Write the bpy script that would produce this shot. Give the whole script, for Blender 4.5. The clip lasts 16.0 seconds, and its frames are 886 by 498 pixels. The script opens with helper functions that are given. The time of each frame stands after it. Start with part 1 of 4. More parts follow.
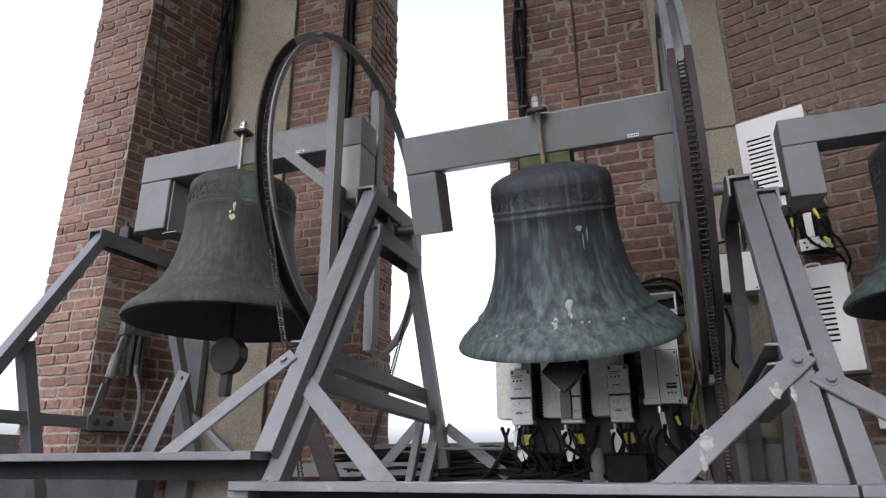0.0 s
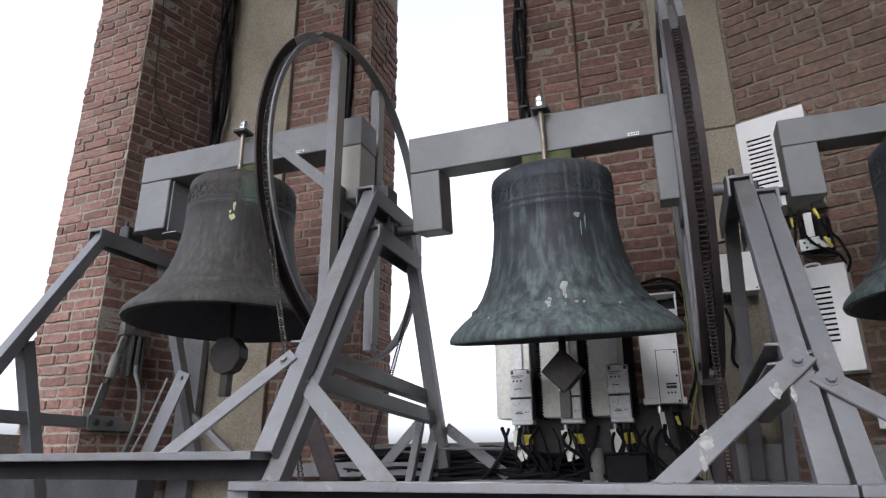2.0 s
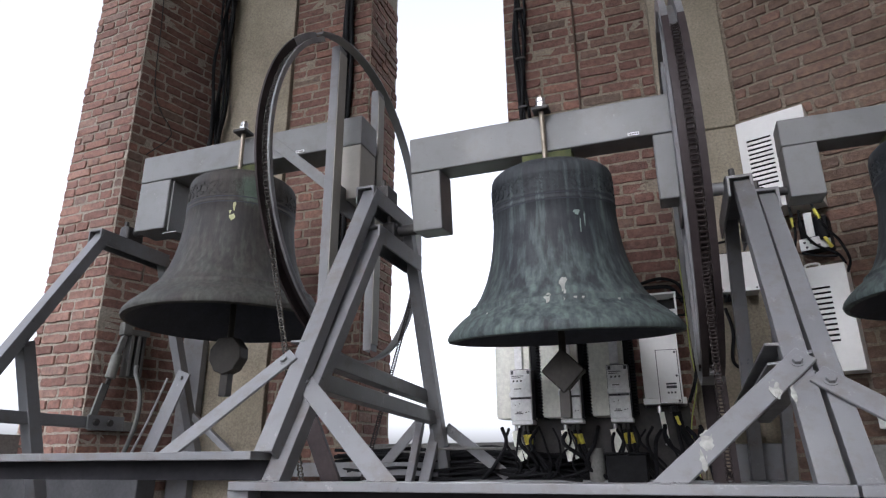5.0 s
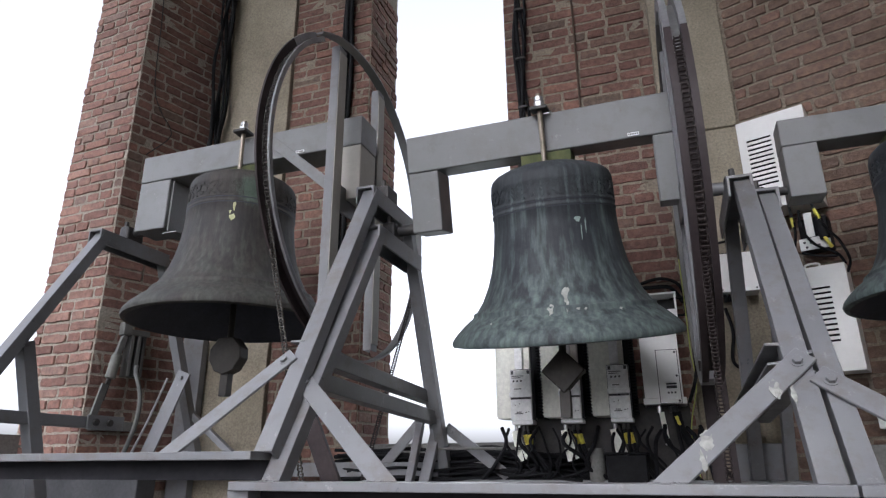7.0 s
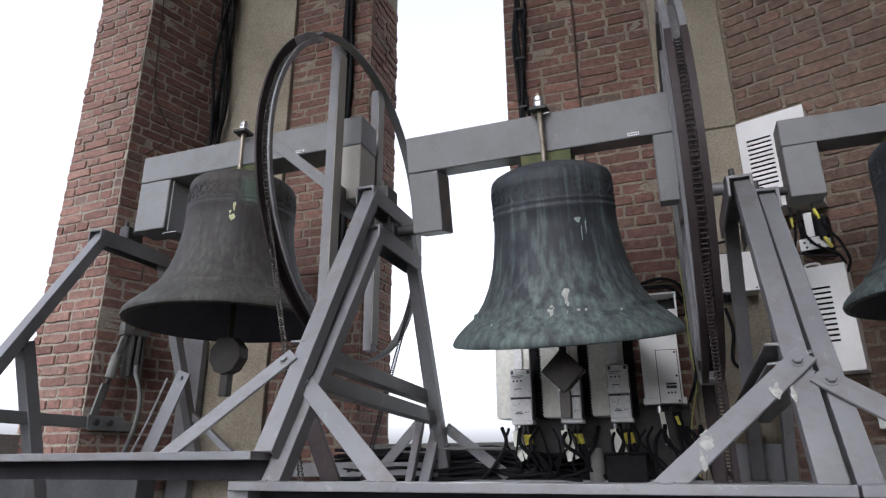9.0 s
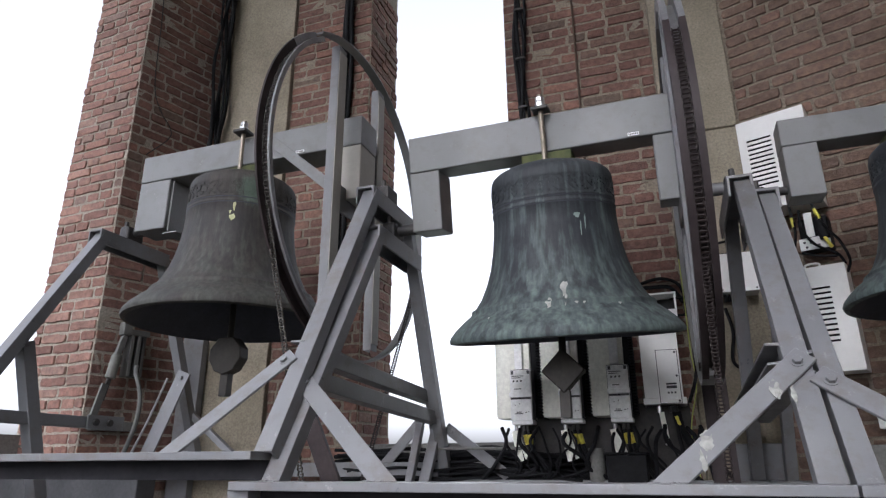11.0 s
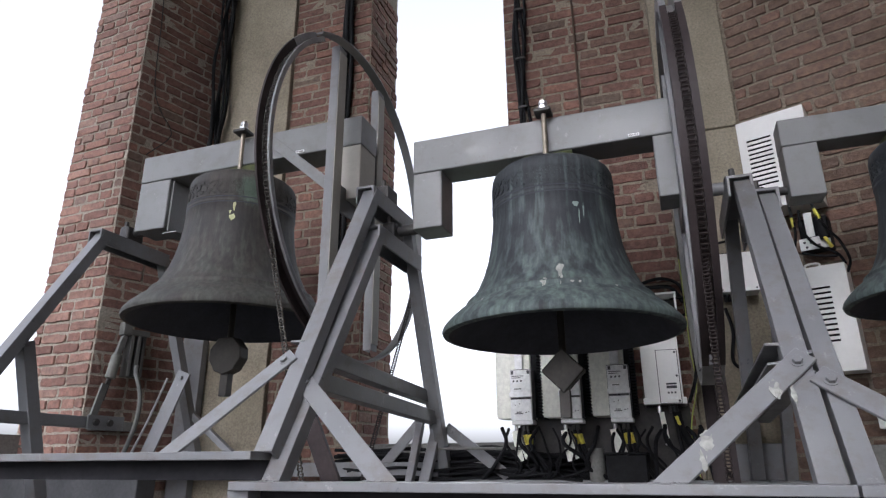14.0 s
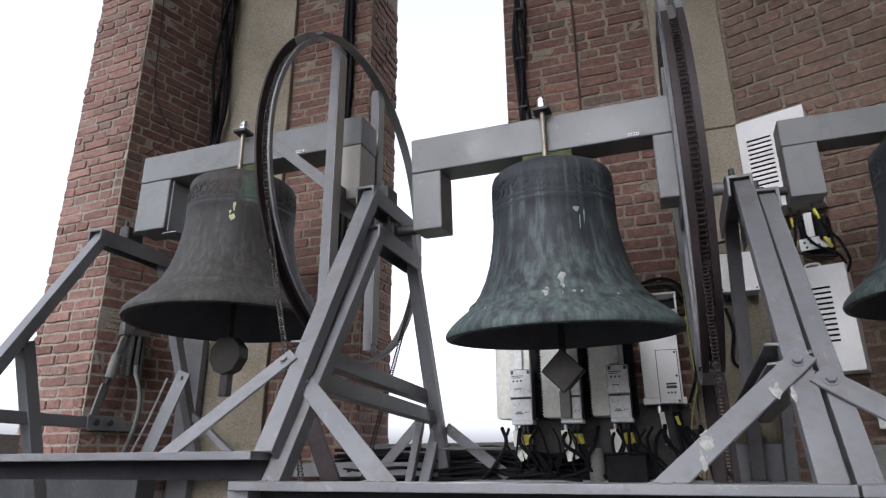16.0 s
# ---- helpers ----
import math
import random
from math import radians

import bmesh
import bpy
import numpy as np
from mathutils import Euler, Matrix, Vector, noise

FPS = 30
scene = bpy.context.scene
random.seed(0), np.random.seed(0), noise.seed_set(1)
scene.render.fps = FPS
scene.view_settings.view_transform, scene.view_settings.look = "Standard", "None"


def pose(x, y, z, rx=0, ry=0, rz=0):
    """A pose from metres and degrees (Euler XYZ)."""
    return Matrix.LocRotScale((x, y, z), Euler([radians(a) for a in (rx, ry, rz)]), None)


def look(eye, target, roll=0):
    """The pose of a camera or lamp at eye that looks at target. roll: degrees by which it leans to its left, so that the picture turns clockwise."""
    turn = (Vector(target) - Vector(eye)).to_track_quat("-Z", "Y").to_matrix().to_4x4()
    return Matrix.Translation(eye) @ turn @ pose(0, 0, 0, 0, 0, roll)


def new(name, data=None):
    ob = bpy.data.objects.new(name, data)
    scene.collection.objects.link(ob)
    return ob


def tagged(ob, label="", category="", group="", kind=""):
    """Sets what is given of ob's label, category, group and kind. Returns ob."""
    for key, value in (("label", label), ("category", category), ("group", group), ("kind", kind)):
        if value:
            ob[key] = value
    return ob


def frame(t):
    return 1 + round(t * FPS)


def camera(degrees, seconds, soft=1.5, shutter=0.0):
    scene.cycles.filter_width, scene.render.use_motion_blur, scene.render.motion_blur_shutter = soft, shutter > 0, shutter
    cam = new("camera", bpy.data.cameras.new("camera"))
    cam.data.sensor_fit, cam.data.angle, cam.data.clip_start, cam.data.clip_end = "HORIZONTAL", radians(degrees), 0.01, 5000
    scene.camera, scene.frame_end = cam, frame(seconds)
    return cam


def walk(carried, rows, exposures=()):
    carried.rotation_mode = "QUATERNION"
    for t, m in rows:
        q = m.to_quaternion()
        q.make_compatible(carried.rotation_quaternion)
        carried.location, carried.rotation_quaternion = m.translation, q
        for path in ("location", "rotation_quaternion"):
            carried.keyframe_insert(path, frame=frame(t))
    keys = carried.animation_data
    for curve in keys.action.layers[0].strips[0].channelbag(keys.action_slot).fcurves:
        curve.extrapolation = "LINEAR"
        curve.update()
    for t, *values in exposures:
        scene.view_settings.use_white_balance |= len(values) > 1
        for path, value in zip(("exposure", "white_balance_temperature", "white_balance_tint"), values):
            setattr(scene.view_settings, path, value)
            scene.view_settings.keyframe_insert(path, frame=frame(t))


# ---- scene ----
# ---- camera ----
cam = camera(69.8, 16.0, soft=1.25)
EYE = Vector((0.0, 0.0, 1.5))
YAW, PITCH = radians(19.757), radians(18.618)
VIEW = Vector((-math.sin(YAW) * math.cos(PITCH), math.cos(YAW) * math.cos(PITCH), math.sin(PITCH)))
HOLD = look(EYE, EYE + VIEW, -0.2855)
walk(cam, [(0.0, HOLD), (16.0, HOLD)], exposures=((0.0, 1.55, 5970, 15), (16.0, 1.55, 5970, 15)))

# ---- light ----
world = bpy.data.worlds.new("overcast_sky")
scene.world = world
world.use_nodes = True
wn = world.node_tree.nodes
sky = wn.new("ShaderNodeTexSky")
sky.sky_type = "NISHITA"
sky.sun_disc = False
sky.sun_elevation, sky.sun_rotation = radians(40), radians(187)
sky.air_density, sky.dust_density, sky.ozone_density = 1.0, 4.0, 0.6
wn["Background"].inputs["Strength"].default_value = 0.15
cloud = wn.new("ShaderNodeHueSaturation")
cloud.inputs["Saturation"].default_value, cloud.inputs["Value"].default_value = 0.14, 1.08
world.node_tree.links.new(sky.outputs["Color"], cloud.inputs["Color"])
world.node_tree.links.new(cloud.outputs["Color"], wn["Background"].inputs["Color"])
sun = new("sun", bpy.data.lights.new("sun", "SUN"))
sun.data.energy, sun.data.angle, sun.data.color = 0.3, radians(40), (1.0, 0.92, 0.82)
sun.matrix_world = look((-0.7, -5, 6.2), (-0.4, 2.4, 2))


# ---- materials ----
def ramp(nt, src, stops):
    r = nt.nodes.new("ShaderNodeValToRGB")
    while len(r.color_ramp.elements) < len(stops):
        r.color_ramp.elements.new(0.5)
    for e, (at, c) in zip(r.color_ramp.elements, stops):
        e.position, e.color = at, (*c, 1)
    nt.links.new(src, r.inputs["Fac"])
    return r.outputs["Color"]


def noise_node(nt, scale, detail=5.0, stretch=(1, 1, 1), rough=0.6):
    tc = nt.nodes.new("ShaderNodeTexCoord")
    mp = nt.nodes.new("ShaderNodeMapping")
    mp.inputs["Scale"].default_value = stretch
    nt.links.new(tc.outputs["Object"], mp.inputs["Vector"])
    n = nt.nodes.new("ShaderNodeTexNoise")
    n.inputs["Scale"].default_value, n.inputs["Detail"].default_value, n.inputs["Roughness"].default_value = scale, detail, rough
    nt.links.new(mp.outputs["Vector"], n.inputs["Vector"])
    return n.outputs["Fac"]


def mixed(nt, fac, a, b, mode="MIX"):
    m = nt.nodes.new("ShaderNodeMix")
    m.data_type, m.blend_type = "RGBA", mode
    for sock, v in ((m.inputs["Factor"], fac), (m.inputs["A"], a), (m.inputs["B"], b)):
        if isinstance(v, bpy.types.NodeSocket):
            nt.links.new(v, sock)
        elif isinstance(v, (int, float)):
            sock.default_value = v
        else:
            sock.default_value = (*v, 1)
    return m.outputs["Result"]


def begin(name, rough, metal=0.0):
    m = bpy.data.materials.new(name)
    m.use_nodes = True
    bsdf = m.node_tree.nodes["Principled BSDF"]
    bsdf.inputs["Roughness"].default_value, bsdf.inputs["Metallic"].default_value = rough, metal
    return m, m.node_tree, bsdf


def bumped(nt, bsdf, height, strength, dist=0.01):
    b = nt.nodes.new("ShaderNodeBump")
    b.inputs["Strength"].default_value, b.inputs["Distance"].default_value = strength, dist
    nt.links.new(height, b.inputs["Height"])
    nt.links.new(b.outputs["Normal"], bsdf.inputs["Normal"])


def plain(name, c0, c1, rough=0.6, metal=0.0, scale=6.0, fine=60.0, bump=0.15, speck=None, cover=0.66, grain=0.16):
    """Two colours mottled at two scales, fine bump, and specks of wear where given."""
    m, nt, bsdf = begin(name, rough, metal)
    big, small = noise_node(nt, scale), noise_node(nt, fine, 3.0)
    col = ramp(nt, big, [(0.3, c0), (0.7, c1)])
    shade = ramp(nt, small, [(0.25, (1 - grain,) * 3), (0.75, (1 + grain * 0.7,) * 3)])
    col = mixed(nt, 1.0, col, shade, "MULTIPLY")
    if speck:
        w = ramp(nt, noise_node(nt, scale * 3.3, 8.0, rough=0.75), [(cover, (0, 0, 0)), (cover + 0.05, (1, 1, 1))])
        col = mixed(nt, w, col, speck)
    nt.links.new(col, bsdf.inputs["Base Color"])
    if bump:
        bumped(nt, bsdf, small, bump, 0.004)
    return m


def placed_noise(nt, scale, detail, rough):
    g = nt.nodes.new("ShaderNodeNewGeometry")
    n = nt.nodes.new("ShaderNodeTexNoise")
    n.inputs["Scale"].default_value, n.inputs["Detail"].default_value, n.inputs["Roughness"].default_value = scale, detail, rough
    nt.links.new(g.outputs["Position"], n.inputs["Vector"])
    return n.outputs["Fac"]


def worn_paint(name, c0, c1, dirt, rough=0.45):
    """Old brushed paint: cloudy tone, rusty smears, pale scuffs and fine brush grain."""
    m, nt, bsdf = begin(name, rough)
    col = ramp(nt, placed_noise(nt, 3.0, 5.0, 0.6), [(0.3, c0), (0.7, c1)])
    smear = ramp(nt, placed_noise(nt, 9.0, 8.0, 0.72), [(0.5, (0, 0, 0)), (0.66, (0.6, 0.6, 0.6))])
    col = mixed(nt, smear, col, dirt)
    spots = ramp(nt, placed_noise(nt, 42.0, 6.0, 0.7), [(0.65, (0, 0, 0)), (0.69, (0.5, 0.5, 0.5))])
    col = mixed(nt, spots, col, (0.11, 0.085, 0.065))
    scuff = ramp(nt, placed_noise(nt, 17.0, 9.0, 0.8), [(0.61, (0, 0, 0)), (0.68, (0.5, 0.5, 0.5))])
    col = mixed(nt, scuff, col, (0.34, 0.34, 0.33))
    nt.links.new(col, bsdf.inputs["Base Color"])
    rr = ramp(nt, placed_noise(nt, 6.0, 6.0, 0.7), [(0.3, (rough - 0.1,) * 3), (0.7, (rough + 0.2,) * 3)])
    nt.links.new(rr, bsdf.inputs["Roughness"])
    bumped(nt, bsdf, placed_noise(nt, 45.0, 5.0, 0.6), 0.1, 0.004)
    return m


def brick_paint(name, stops, dust=0.45):
    """Brick: each one its own shade, fired spots, lime bloom smeared over from the joints, pitted face."""
    m, nt, bsdf = begin(name, 0.92)
    info = nt.nodes.new("ShaderNodeObjectInfo")
    col = ramp(nt, info.outputs["Random"], stops)
    spot = ramp(nt, placed_noise(nt, 34.0, 6.0, 0.72), [(0.3, (0.55, 0.52, 0.52)), (0.7, (1.3, 1.26, 1.22))])
    col = mixed(nt, 1.0, col, spot, "MULTIPLY")
    wide = ramp(nt, placed_noise(nt, 2.2, 4.0, 0.6), [(0.35, (0.82, 0.8, 0.8)), (0.65, (1.1, 1.1, 1.1))])
    col = mixed(nt, 1.0, col, wide, "MULTIPLY")
    bloom = ramp(nt, placed_noise(nt, 15.0, 8.0, 0.78), [(0.55, (0, 0, 0)), (0.75, (dust,) * 3)])
    col = mixed(nt, bloom, col, (0.3, 0.26, 0.215))
    nt.links.new(col, bsdf.inputs["Base Color"])
    bumped(nt, bsdf, placed_noise(nt, 60.0, 7.0, 0.75), 1.0, 0.011)
    return m


def mortar_paint(name, c0, c1):
    m, nt, bsdf = begin(name, 0.97)
    col = ramp(nt, placed_noise(nt, 12.0, 6.0, 0.7), [(0.3, c0), (0.7, c1)])
    col = mixed(nt, 1.0, col, ramp(nt, placed_noise(nt, 90.0, 4.0, 0.7), [(0.3, (0.6, 0.6, 0.6)), (0.7, (1.2, 1.2, 1.2))]), "MULTIPLY")
    nt.links.new(col, bsdf.inputs["Base Color"])
    bumped(nt, bsdf, placed_noise(nt, 55.0, 7.0, 0.75), 1.0, 0.012)
    return m


def bronze(name, dark, mid, green, amount, patch=None):
    """Weathered bell bronze: dark slate skin, thin runs of verdigris that thicken towards the lip, pale trickles."""
    m, nt, bsdf = begin(name, 0.7, 0.08)
    streak = noise_node(nt, 5.0, 4.0, (5.5, 5.5, 0.5), 0.6)
    blot = noise_node(nt, 6.0, 7.0, (1, 1, 0.7), 0.65)
    col = ramp(nt, blot, [(0.33, dark), (0.67, mid)])
    # verdigris gathers towards the lip, where rain runs down
    tc, sep, rise = nt.nodes.new("ShaderNodeTexCoord"), nt.nodes.new("ShaderNodeSeparateXYZ"), nt.nodes.new("ShaderNodeMapRange")
    nt.links.new(tc.outputs["Object"], sep.inputs["Vector"])
    nt.links.new(sep.outputs["Z"], rise.inputs["Value"])
    for key, v in (("From Min", -0.48), ("From Max", 0.16), ("To Min", 0.10), ("To Max", -0.11)):
        rise.inputs[key].default_value = v
    mask = mixed(nt, 1.0, mixed(nt, 0.25, streak, blot), rise.outputs["Result"], "ADD")
    mask = ramp(nt, mask, [(0.50 - amount, (0, 0, 0)), (0.70 - amount, (0.8, 0.8, 0.8))])
    col = mixed(nt, mask, col, green)
    runs = ramp(nt, noise_node(nt, 5.0, 3.0, (11.0, 11.0, 0.4), 0.55), [(0.34, (0.66, 0.67, 0.7)), (0.66, (1.22, 1.24, 1.24))])
    col = mixed(nt, 1.0, col, runs, "MULTIPLY")
    pale = ramp(nt, noise_node(nt, 8.0, 8.0, (6, 6, 1.0), 0.75), [(0.68, (0, 0, 0)), (0.75, (0.7, 0.7, 0.7))])
    col = mixed(nt, pale, col, tuple(c * 1.6 for c in green))
    if patch:
        # one cloud of copper green round a place on the shoulder
        away = nt.nodes.new("ShaderNodeVectorMath")
        away.operation = "DISTANCE"
        away.inputs[1].default_value = patch
        nt.links.new(tc.outputs["Object"], away.inputs[0])
        cloud = mixed(nt, 0.5, ramp(nt, away.outputs["Value"], [(0.0, (1, 1, 1)), (0.16, (0, 0, 0))]), noise_node(nt, 22.0, 8.0, (2.2, 2.2, 0.6), 0.8))
        col = mixed(nt, ramp(nt, cloud, [(0.5, (0, 0, 0)), (0.62, (0.75, 0.75, 0.75))]), col, (0.105, 0.155, 0.12))
    speckle = ramp(nt, noise_node(nt, 38.0, 7.0, rough=0.75), [(0.3, (0.78, 0.78, 0.78)), (0.7, (1.2, 1.2, 1.18))])
    col = mixed(nt, 1.0, col, speckle, "MULTIPLY")
    nt.links.new(col, bsdf.inputs["Base Color"])
    rr = ramp(nt, blot, [(0.3, (0.58, 0.58, 0.58)), (0.7, (0.8, 0.8, 0.8))])
    nt.links.new(rr, bsdf.inputs["Roughness"])
    bumped(nt, bsdf, noise_node(nt, 55.0, 6.0, rough=0.7), 0.28, 0.004)
    return m


STEEL = worn_paint("grey_painted_steel", (0.142, 0.146, 0.155), (0.188, 0.191, 0.198), (0.125, 0.108, 0.094), 0.36)
YOKE = worn_paint("grey_yoke_paint", (0.146, 0.15, 0.15), (0.185, 0.188, 0.188), (0.128, 0.124, 0.114), 0.4)
RIM = plain("worn_wheel_steel", (0.022, 0.017, 0.018), (0.048, 0.037, 0.037), 0.55, 0.1, 7.0, 60.0, 0.2, (0.3, 0.26, 0.22), 0.68)
BARE = plain("bright_bare_steel", (0.45, 0.45, 0.46), (0.6, 0.6, 0.61), 0.3, 0.85, 9.0, 80.0, 0.08)
# bare rim steel, its base colour lightened to carry the sky's sheen
WORN_SHEEN = plain("worn_sheen_rim", (0.22, 0.225, 0.235), (0.36, 0.365, 0.38), 0.3, 0.5, 9.0, 80.0, 0.08)
CHAIN = plain("oily_chain_steel", (0.016, 0.012, 0.012), (0.04, 0.031, 0.029), 0.5, 0.3, 30.0, 90.0, 0.1)
# lighter copy of the chain steel, with the west light in its colour
CHAIN_LIT = plain("lit_chain_steel", (0.12, 0.11, 0.1), (0.5, 0.48, 0.45), 0.24, 0.85, 60.0, 90.0, 0.1)
RUST = plain("rusty_brass_rod", (0.2, 0.17, 0.13), (0.32, 0.28, 0.22), 0.42, 0.5, 20.0, 90.0, 0.1)
ROD = plain("dark_rusty_iron", (0.06, 0.04, 0.03), (0.12, 0.075, 0.05), 0.8, 0.2, 20.0, 90.0, 0.2)
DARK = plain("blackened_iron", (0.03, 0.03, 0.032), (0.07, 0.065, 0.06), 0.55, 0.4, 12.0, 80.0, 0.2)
IRON = plain("clapper_iron", (0.022, 0.02, 0.017), (0.046, 0.04, 0.033), 0.55, 0.3, 14.0, 80.0, 0.2)
BRONZE_G = bronze("green_patina_bronze", (0.018, 0.022, 0.027), (0.047, 0.053, 0.058), (0.108, 0.142, 0.132), 0.03)
BRONZE_B = bronze("brown_bronze", (0.016, 0.015, 0.014), (0.056, 0.048, 0.042), (0.062, 0.066, 0.056), 0.0, (0.19, -0.17, 0.04))
BELL_IN = plain("dark_bell_inside", (0.038, 0.041, 0.052), (0.064, 0.068, 0.083), 0.75, 0.1, 5.0, 50.0, 0.15)
# paler red brick with the daylight on the west pillar in its colour
BRICK_LIT = brick_paint("lit_weathered_red_brick", [(0.0, (0.177, 0.094, 0.076)), (0.3, (0.257, 0.138, 0.109)), (0.6, (0.224, 0.130, 0.105)), (0.8, (0.303, 0.174, 0.138)), (1.0, (0.193, 0.136, 0.114))])
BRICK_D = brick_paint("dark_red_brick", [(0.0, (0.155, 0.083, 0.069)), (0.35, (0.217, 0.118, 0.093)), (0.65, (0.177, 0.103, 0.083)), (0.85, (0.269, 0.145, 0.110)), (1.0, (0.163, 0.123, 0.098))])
BRICK_B = brick_paint("brown_brick", [(0.0, (0.181, 0.125, 0.096)), (0.35, (0.228, 0.155, 0.117)), (0.65, (0.195, 0.139, 0.106)), (0.85, (0.270, 0.167, 0.128)), (1.0, (0.184, 0.150, 0.115))])
MORTAR = mortar_paint("sandy_mortar", (0.235, 0.2, 0.155), (0.345, 0.295, 0.23))
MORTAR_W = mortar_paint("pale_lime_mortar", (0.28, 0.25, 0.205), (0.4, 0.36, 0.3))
CONCRETE = plain("exposed_aggregate_concrete", (0.225, 0.195, 0.142), (0.33, 0.29, 0.222), 0.95, 0.0, 3.0, 85.0, 0.8, (0.15, 0.135, 0.11), 0.68, 0.3)
GREYCON = plain("grey_concrete", (0.13, 0.13, 0.12), (0.2, 0.2, 0.185), 0.9, 0.0, 2.0, 70.0, 0.5, (0.08, 0.085, 0.07), 0.66, 0.25)
# tone of the unseen floor and ceiling, set to limit bounced light
UNSEEN_GREY = plain("unseen_grey_concrete", (0.09, 0.088, 0.082), (0.15, 0.145, 0.135), 0.9, 0.0, 3.0, 50.0, 0.3)
WHITE = plain("white_enamel_box", (0.74, 0.74, 0.71), (0.8, 0.8, 0.78), 0.4, 0.0, 3.0, 60.0, 0.02, None, 0.66, 0.03)
CREAM = plain("cream_plastic", (0.78, 0.785, 0.7), (0.83, 0.835, 0.75), 0.45, 0.0, 3.0, 60.0, 0.03)
PALE = plain("light_grey_plastic", (0.79, 0.8, 0.79), (0.84, 0.85, 0.84), 0.45, 0.0, 4.0, 60.0, 0.03)
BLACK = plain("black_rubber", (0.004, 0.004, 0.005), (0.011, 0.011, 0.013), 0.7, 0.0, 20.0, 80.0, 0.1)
INK = plain("dark_grey_print", (0.05, 0.05, 0.055), (0.08, 0.08, 0.085), 0.6, 0.0, 20.0, 80.0, 0.0)
YELLOW = plain("yellow_sleeve", (0.62, 0.55, 0.06), (0.72, 0.63, 0.1), 0.45, 0.0, 30.0, 80.0, 0.0)
YGREEN = plain("yellow_green_wire", (0.36, 0.42, 0.1), (0.45, 0.46, 0.12), 0.45, 0.0, 60.0, 90.0, 0.0)
# beige for the still bell's right arm and spoke flanges
BEIGE = plain("beige_plate", (0.33, 0.315, 0.275), (0.4, 0.385, 0.335), 0.6, 0.0, 4.0, 70.0, 0.05, (0.25, 0.22, 0.17), 0.78, 0.06)
MOSS = plain("mossy_wood_block", (0.06, 0.075, 0.03), (0.12, 0.13, 0.055), 0.9, 0.0, 18.0, 70.0, 0.5)
GUANO = plain("white_droppings", (0.22, 0.225, 0.21), (0.38, 0.38, 0.35), 0.85, 0.0, 30.0, 90.0, 0.3)
PALE_GREEN = plain("pale_verdigris", (0.2, 0.27, 0.24), (0.27, 0.33, 0.3), 0.8, 0.0, 30.0, 90.0, 0.3)
GEAR = plain("greasy_grey_casting", (0.08, 0.082, 0.078), (0.13, 0.13, 0.122), 0.6, 0.2, 12.0, 70.0, 0.2)
PUTTY = plain("dull_putty_paint", (0.11, 0.112, 0.1), (0.155, 0.155, 0.135), 0.6, 0.0, 10.0, 70.0, 0.1)
# beam web steel, darkened to hold the shade under the lip
WEB_SHADE = plain("shaded_web_steel", (0.014, 0.014, 0.017), (0.03, 0.029, 0.034), 0.55, 0.0, 6.0, 60.0, 0.15)
SLATE = plain("dark_grey_concrete", (0.04, 0.042, 0.046), (0.075, 0.077, 0.08), 0.85, 0.0, 4.0, 60.0, 0.3)
LIME = plain("yellow_green_droppings", (0.38, 0.4, 0.2), (0.5, 0.5, 0.3), 0.85, 0.0, 30.0, 90.0, 0.3)
GROUND = plain("far_ground", (0.05, 0.07, 0.04), (0.1, 0.1, 0.08), 0.95, 0.0, 0.01, 0.2, 0.0)

for rubber in (BLACK, WEB_SHADE, RIM, CHAIN):
    rubber.node_tree.nodes["Principled BSDF"].inputs["Specular IOR Level"].default_value = 0.2


# ---- building helpers ----
def part(name, bm, material, parent=None, label=""):
    me = bpy.data.meshes.new(name)
    bmesh.ops.recalc_face_normals(bm, faces=bm.faces)
    bm.to_mesh(me)
    bm.free()
    me.materials.append(material)
    ob = new(name, me)
    if parent:
        ob.parent = parent
    return tagged(ob, label)


def smooth(ob, angle=35):
    for poly in ob.data.polygons:
        poly.use_smooth = True
    ob.data.set_sharp_from_angle(angle=radians(angle))
    return ob


def empty(name, m, label, category, group=""):
    e = new(name)
    e.empty_display_size = 0.05
    e.matrix_basis = m
    return tagged(e, label, category, group)


def add_box(bm, x0, x1, y0, y1, z0, z1, bevel=0.0):
    vs = [bm.verts.new((x, y, z)) for x in (x0, x1) for y in (y0, y1) for z in (z0, z1)]
    fs = [bm.faces.new([vs[i] for i in q]) for q in ((0, 1, 3, 2), (4, 6, 7, 5), (0, 4, 5, 1), (2, 3, 7, 6), (0, 2, 6, 4), (1, 5, 7, 3))]
    if bevel:
        es = list({e for f in fs for e in f.edges})
        bmesh.ops.bevel(bm, geom=es, offset=bevel, segments=2, affect="EDGES", profile=0.5)
    return vs


def box(x0, x1, y0, y1, z0, z1, bevel=0.0):
    bm = bmesh.new()
    add_box(bm, x0, x1, y0, y1, z0, z1, bevel)
    return bm


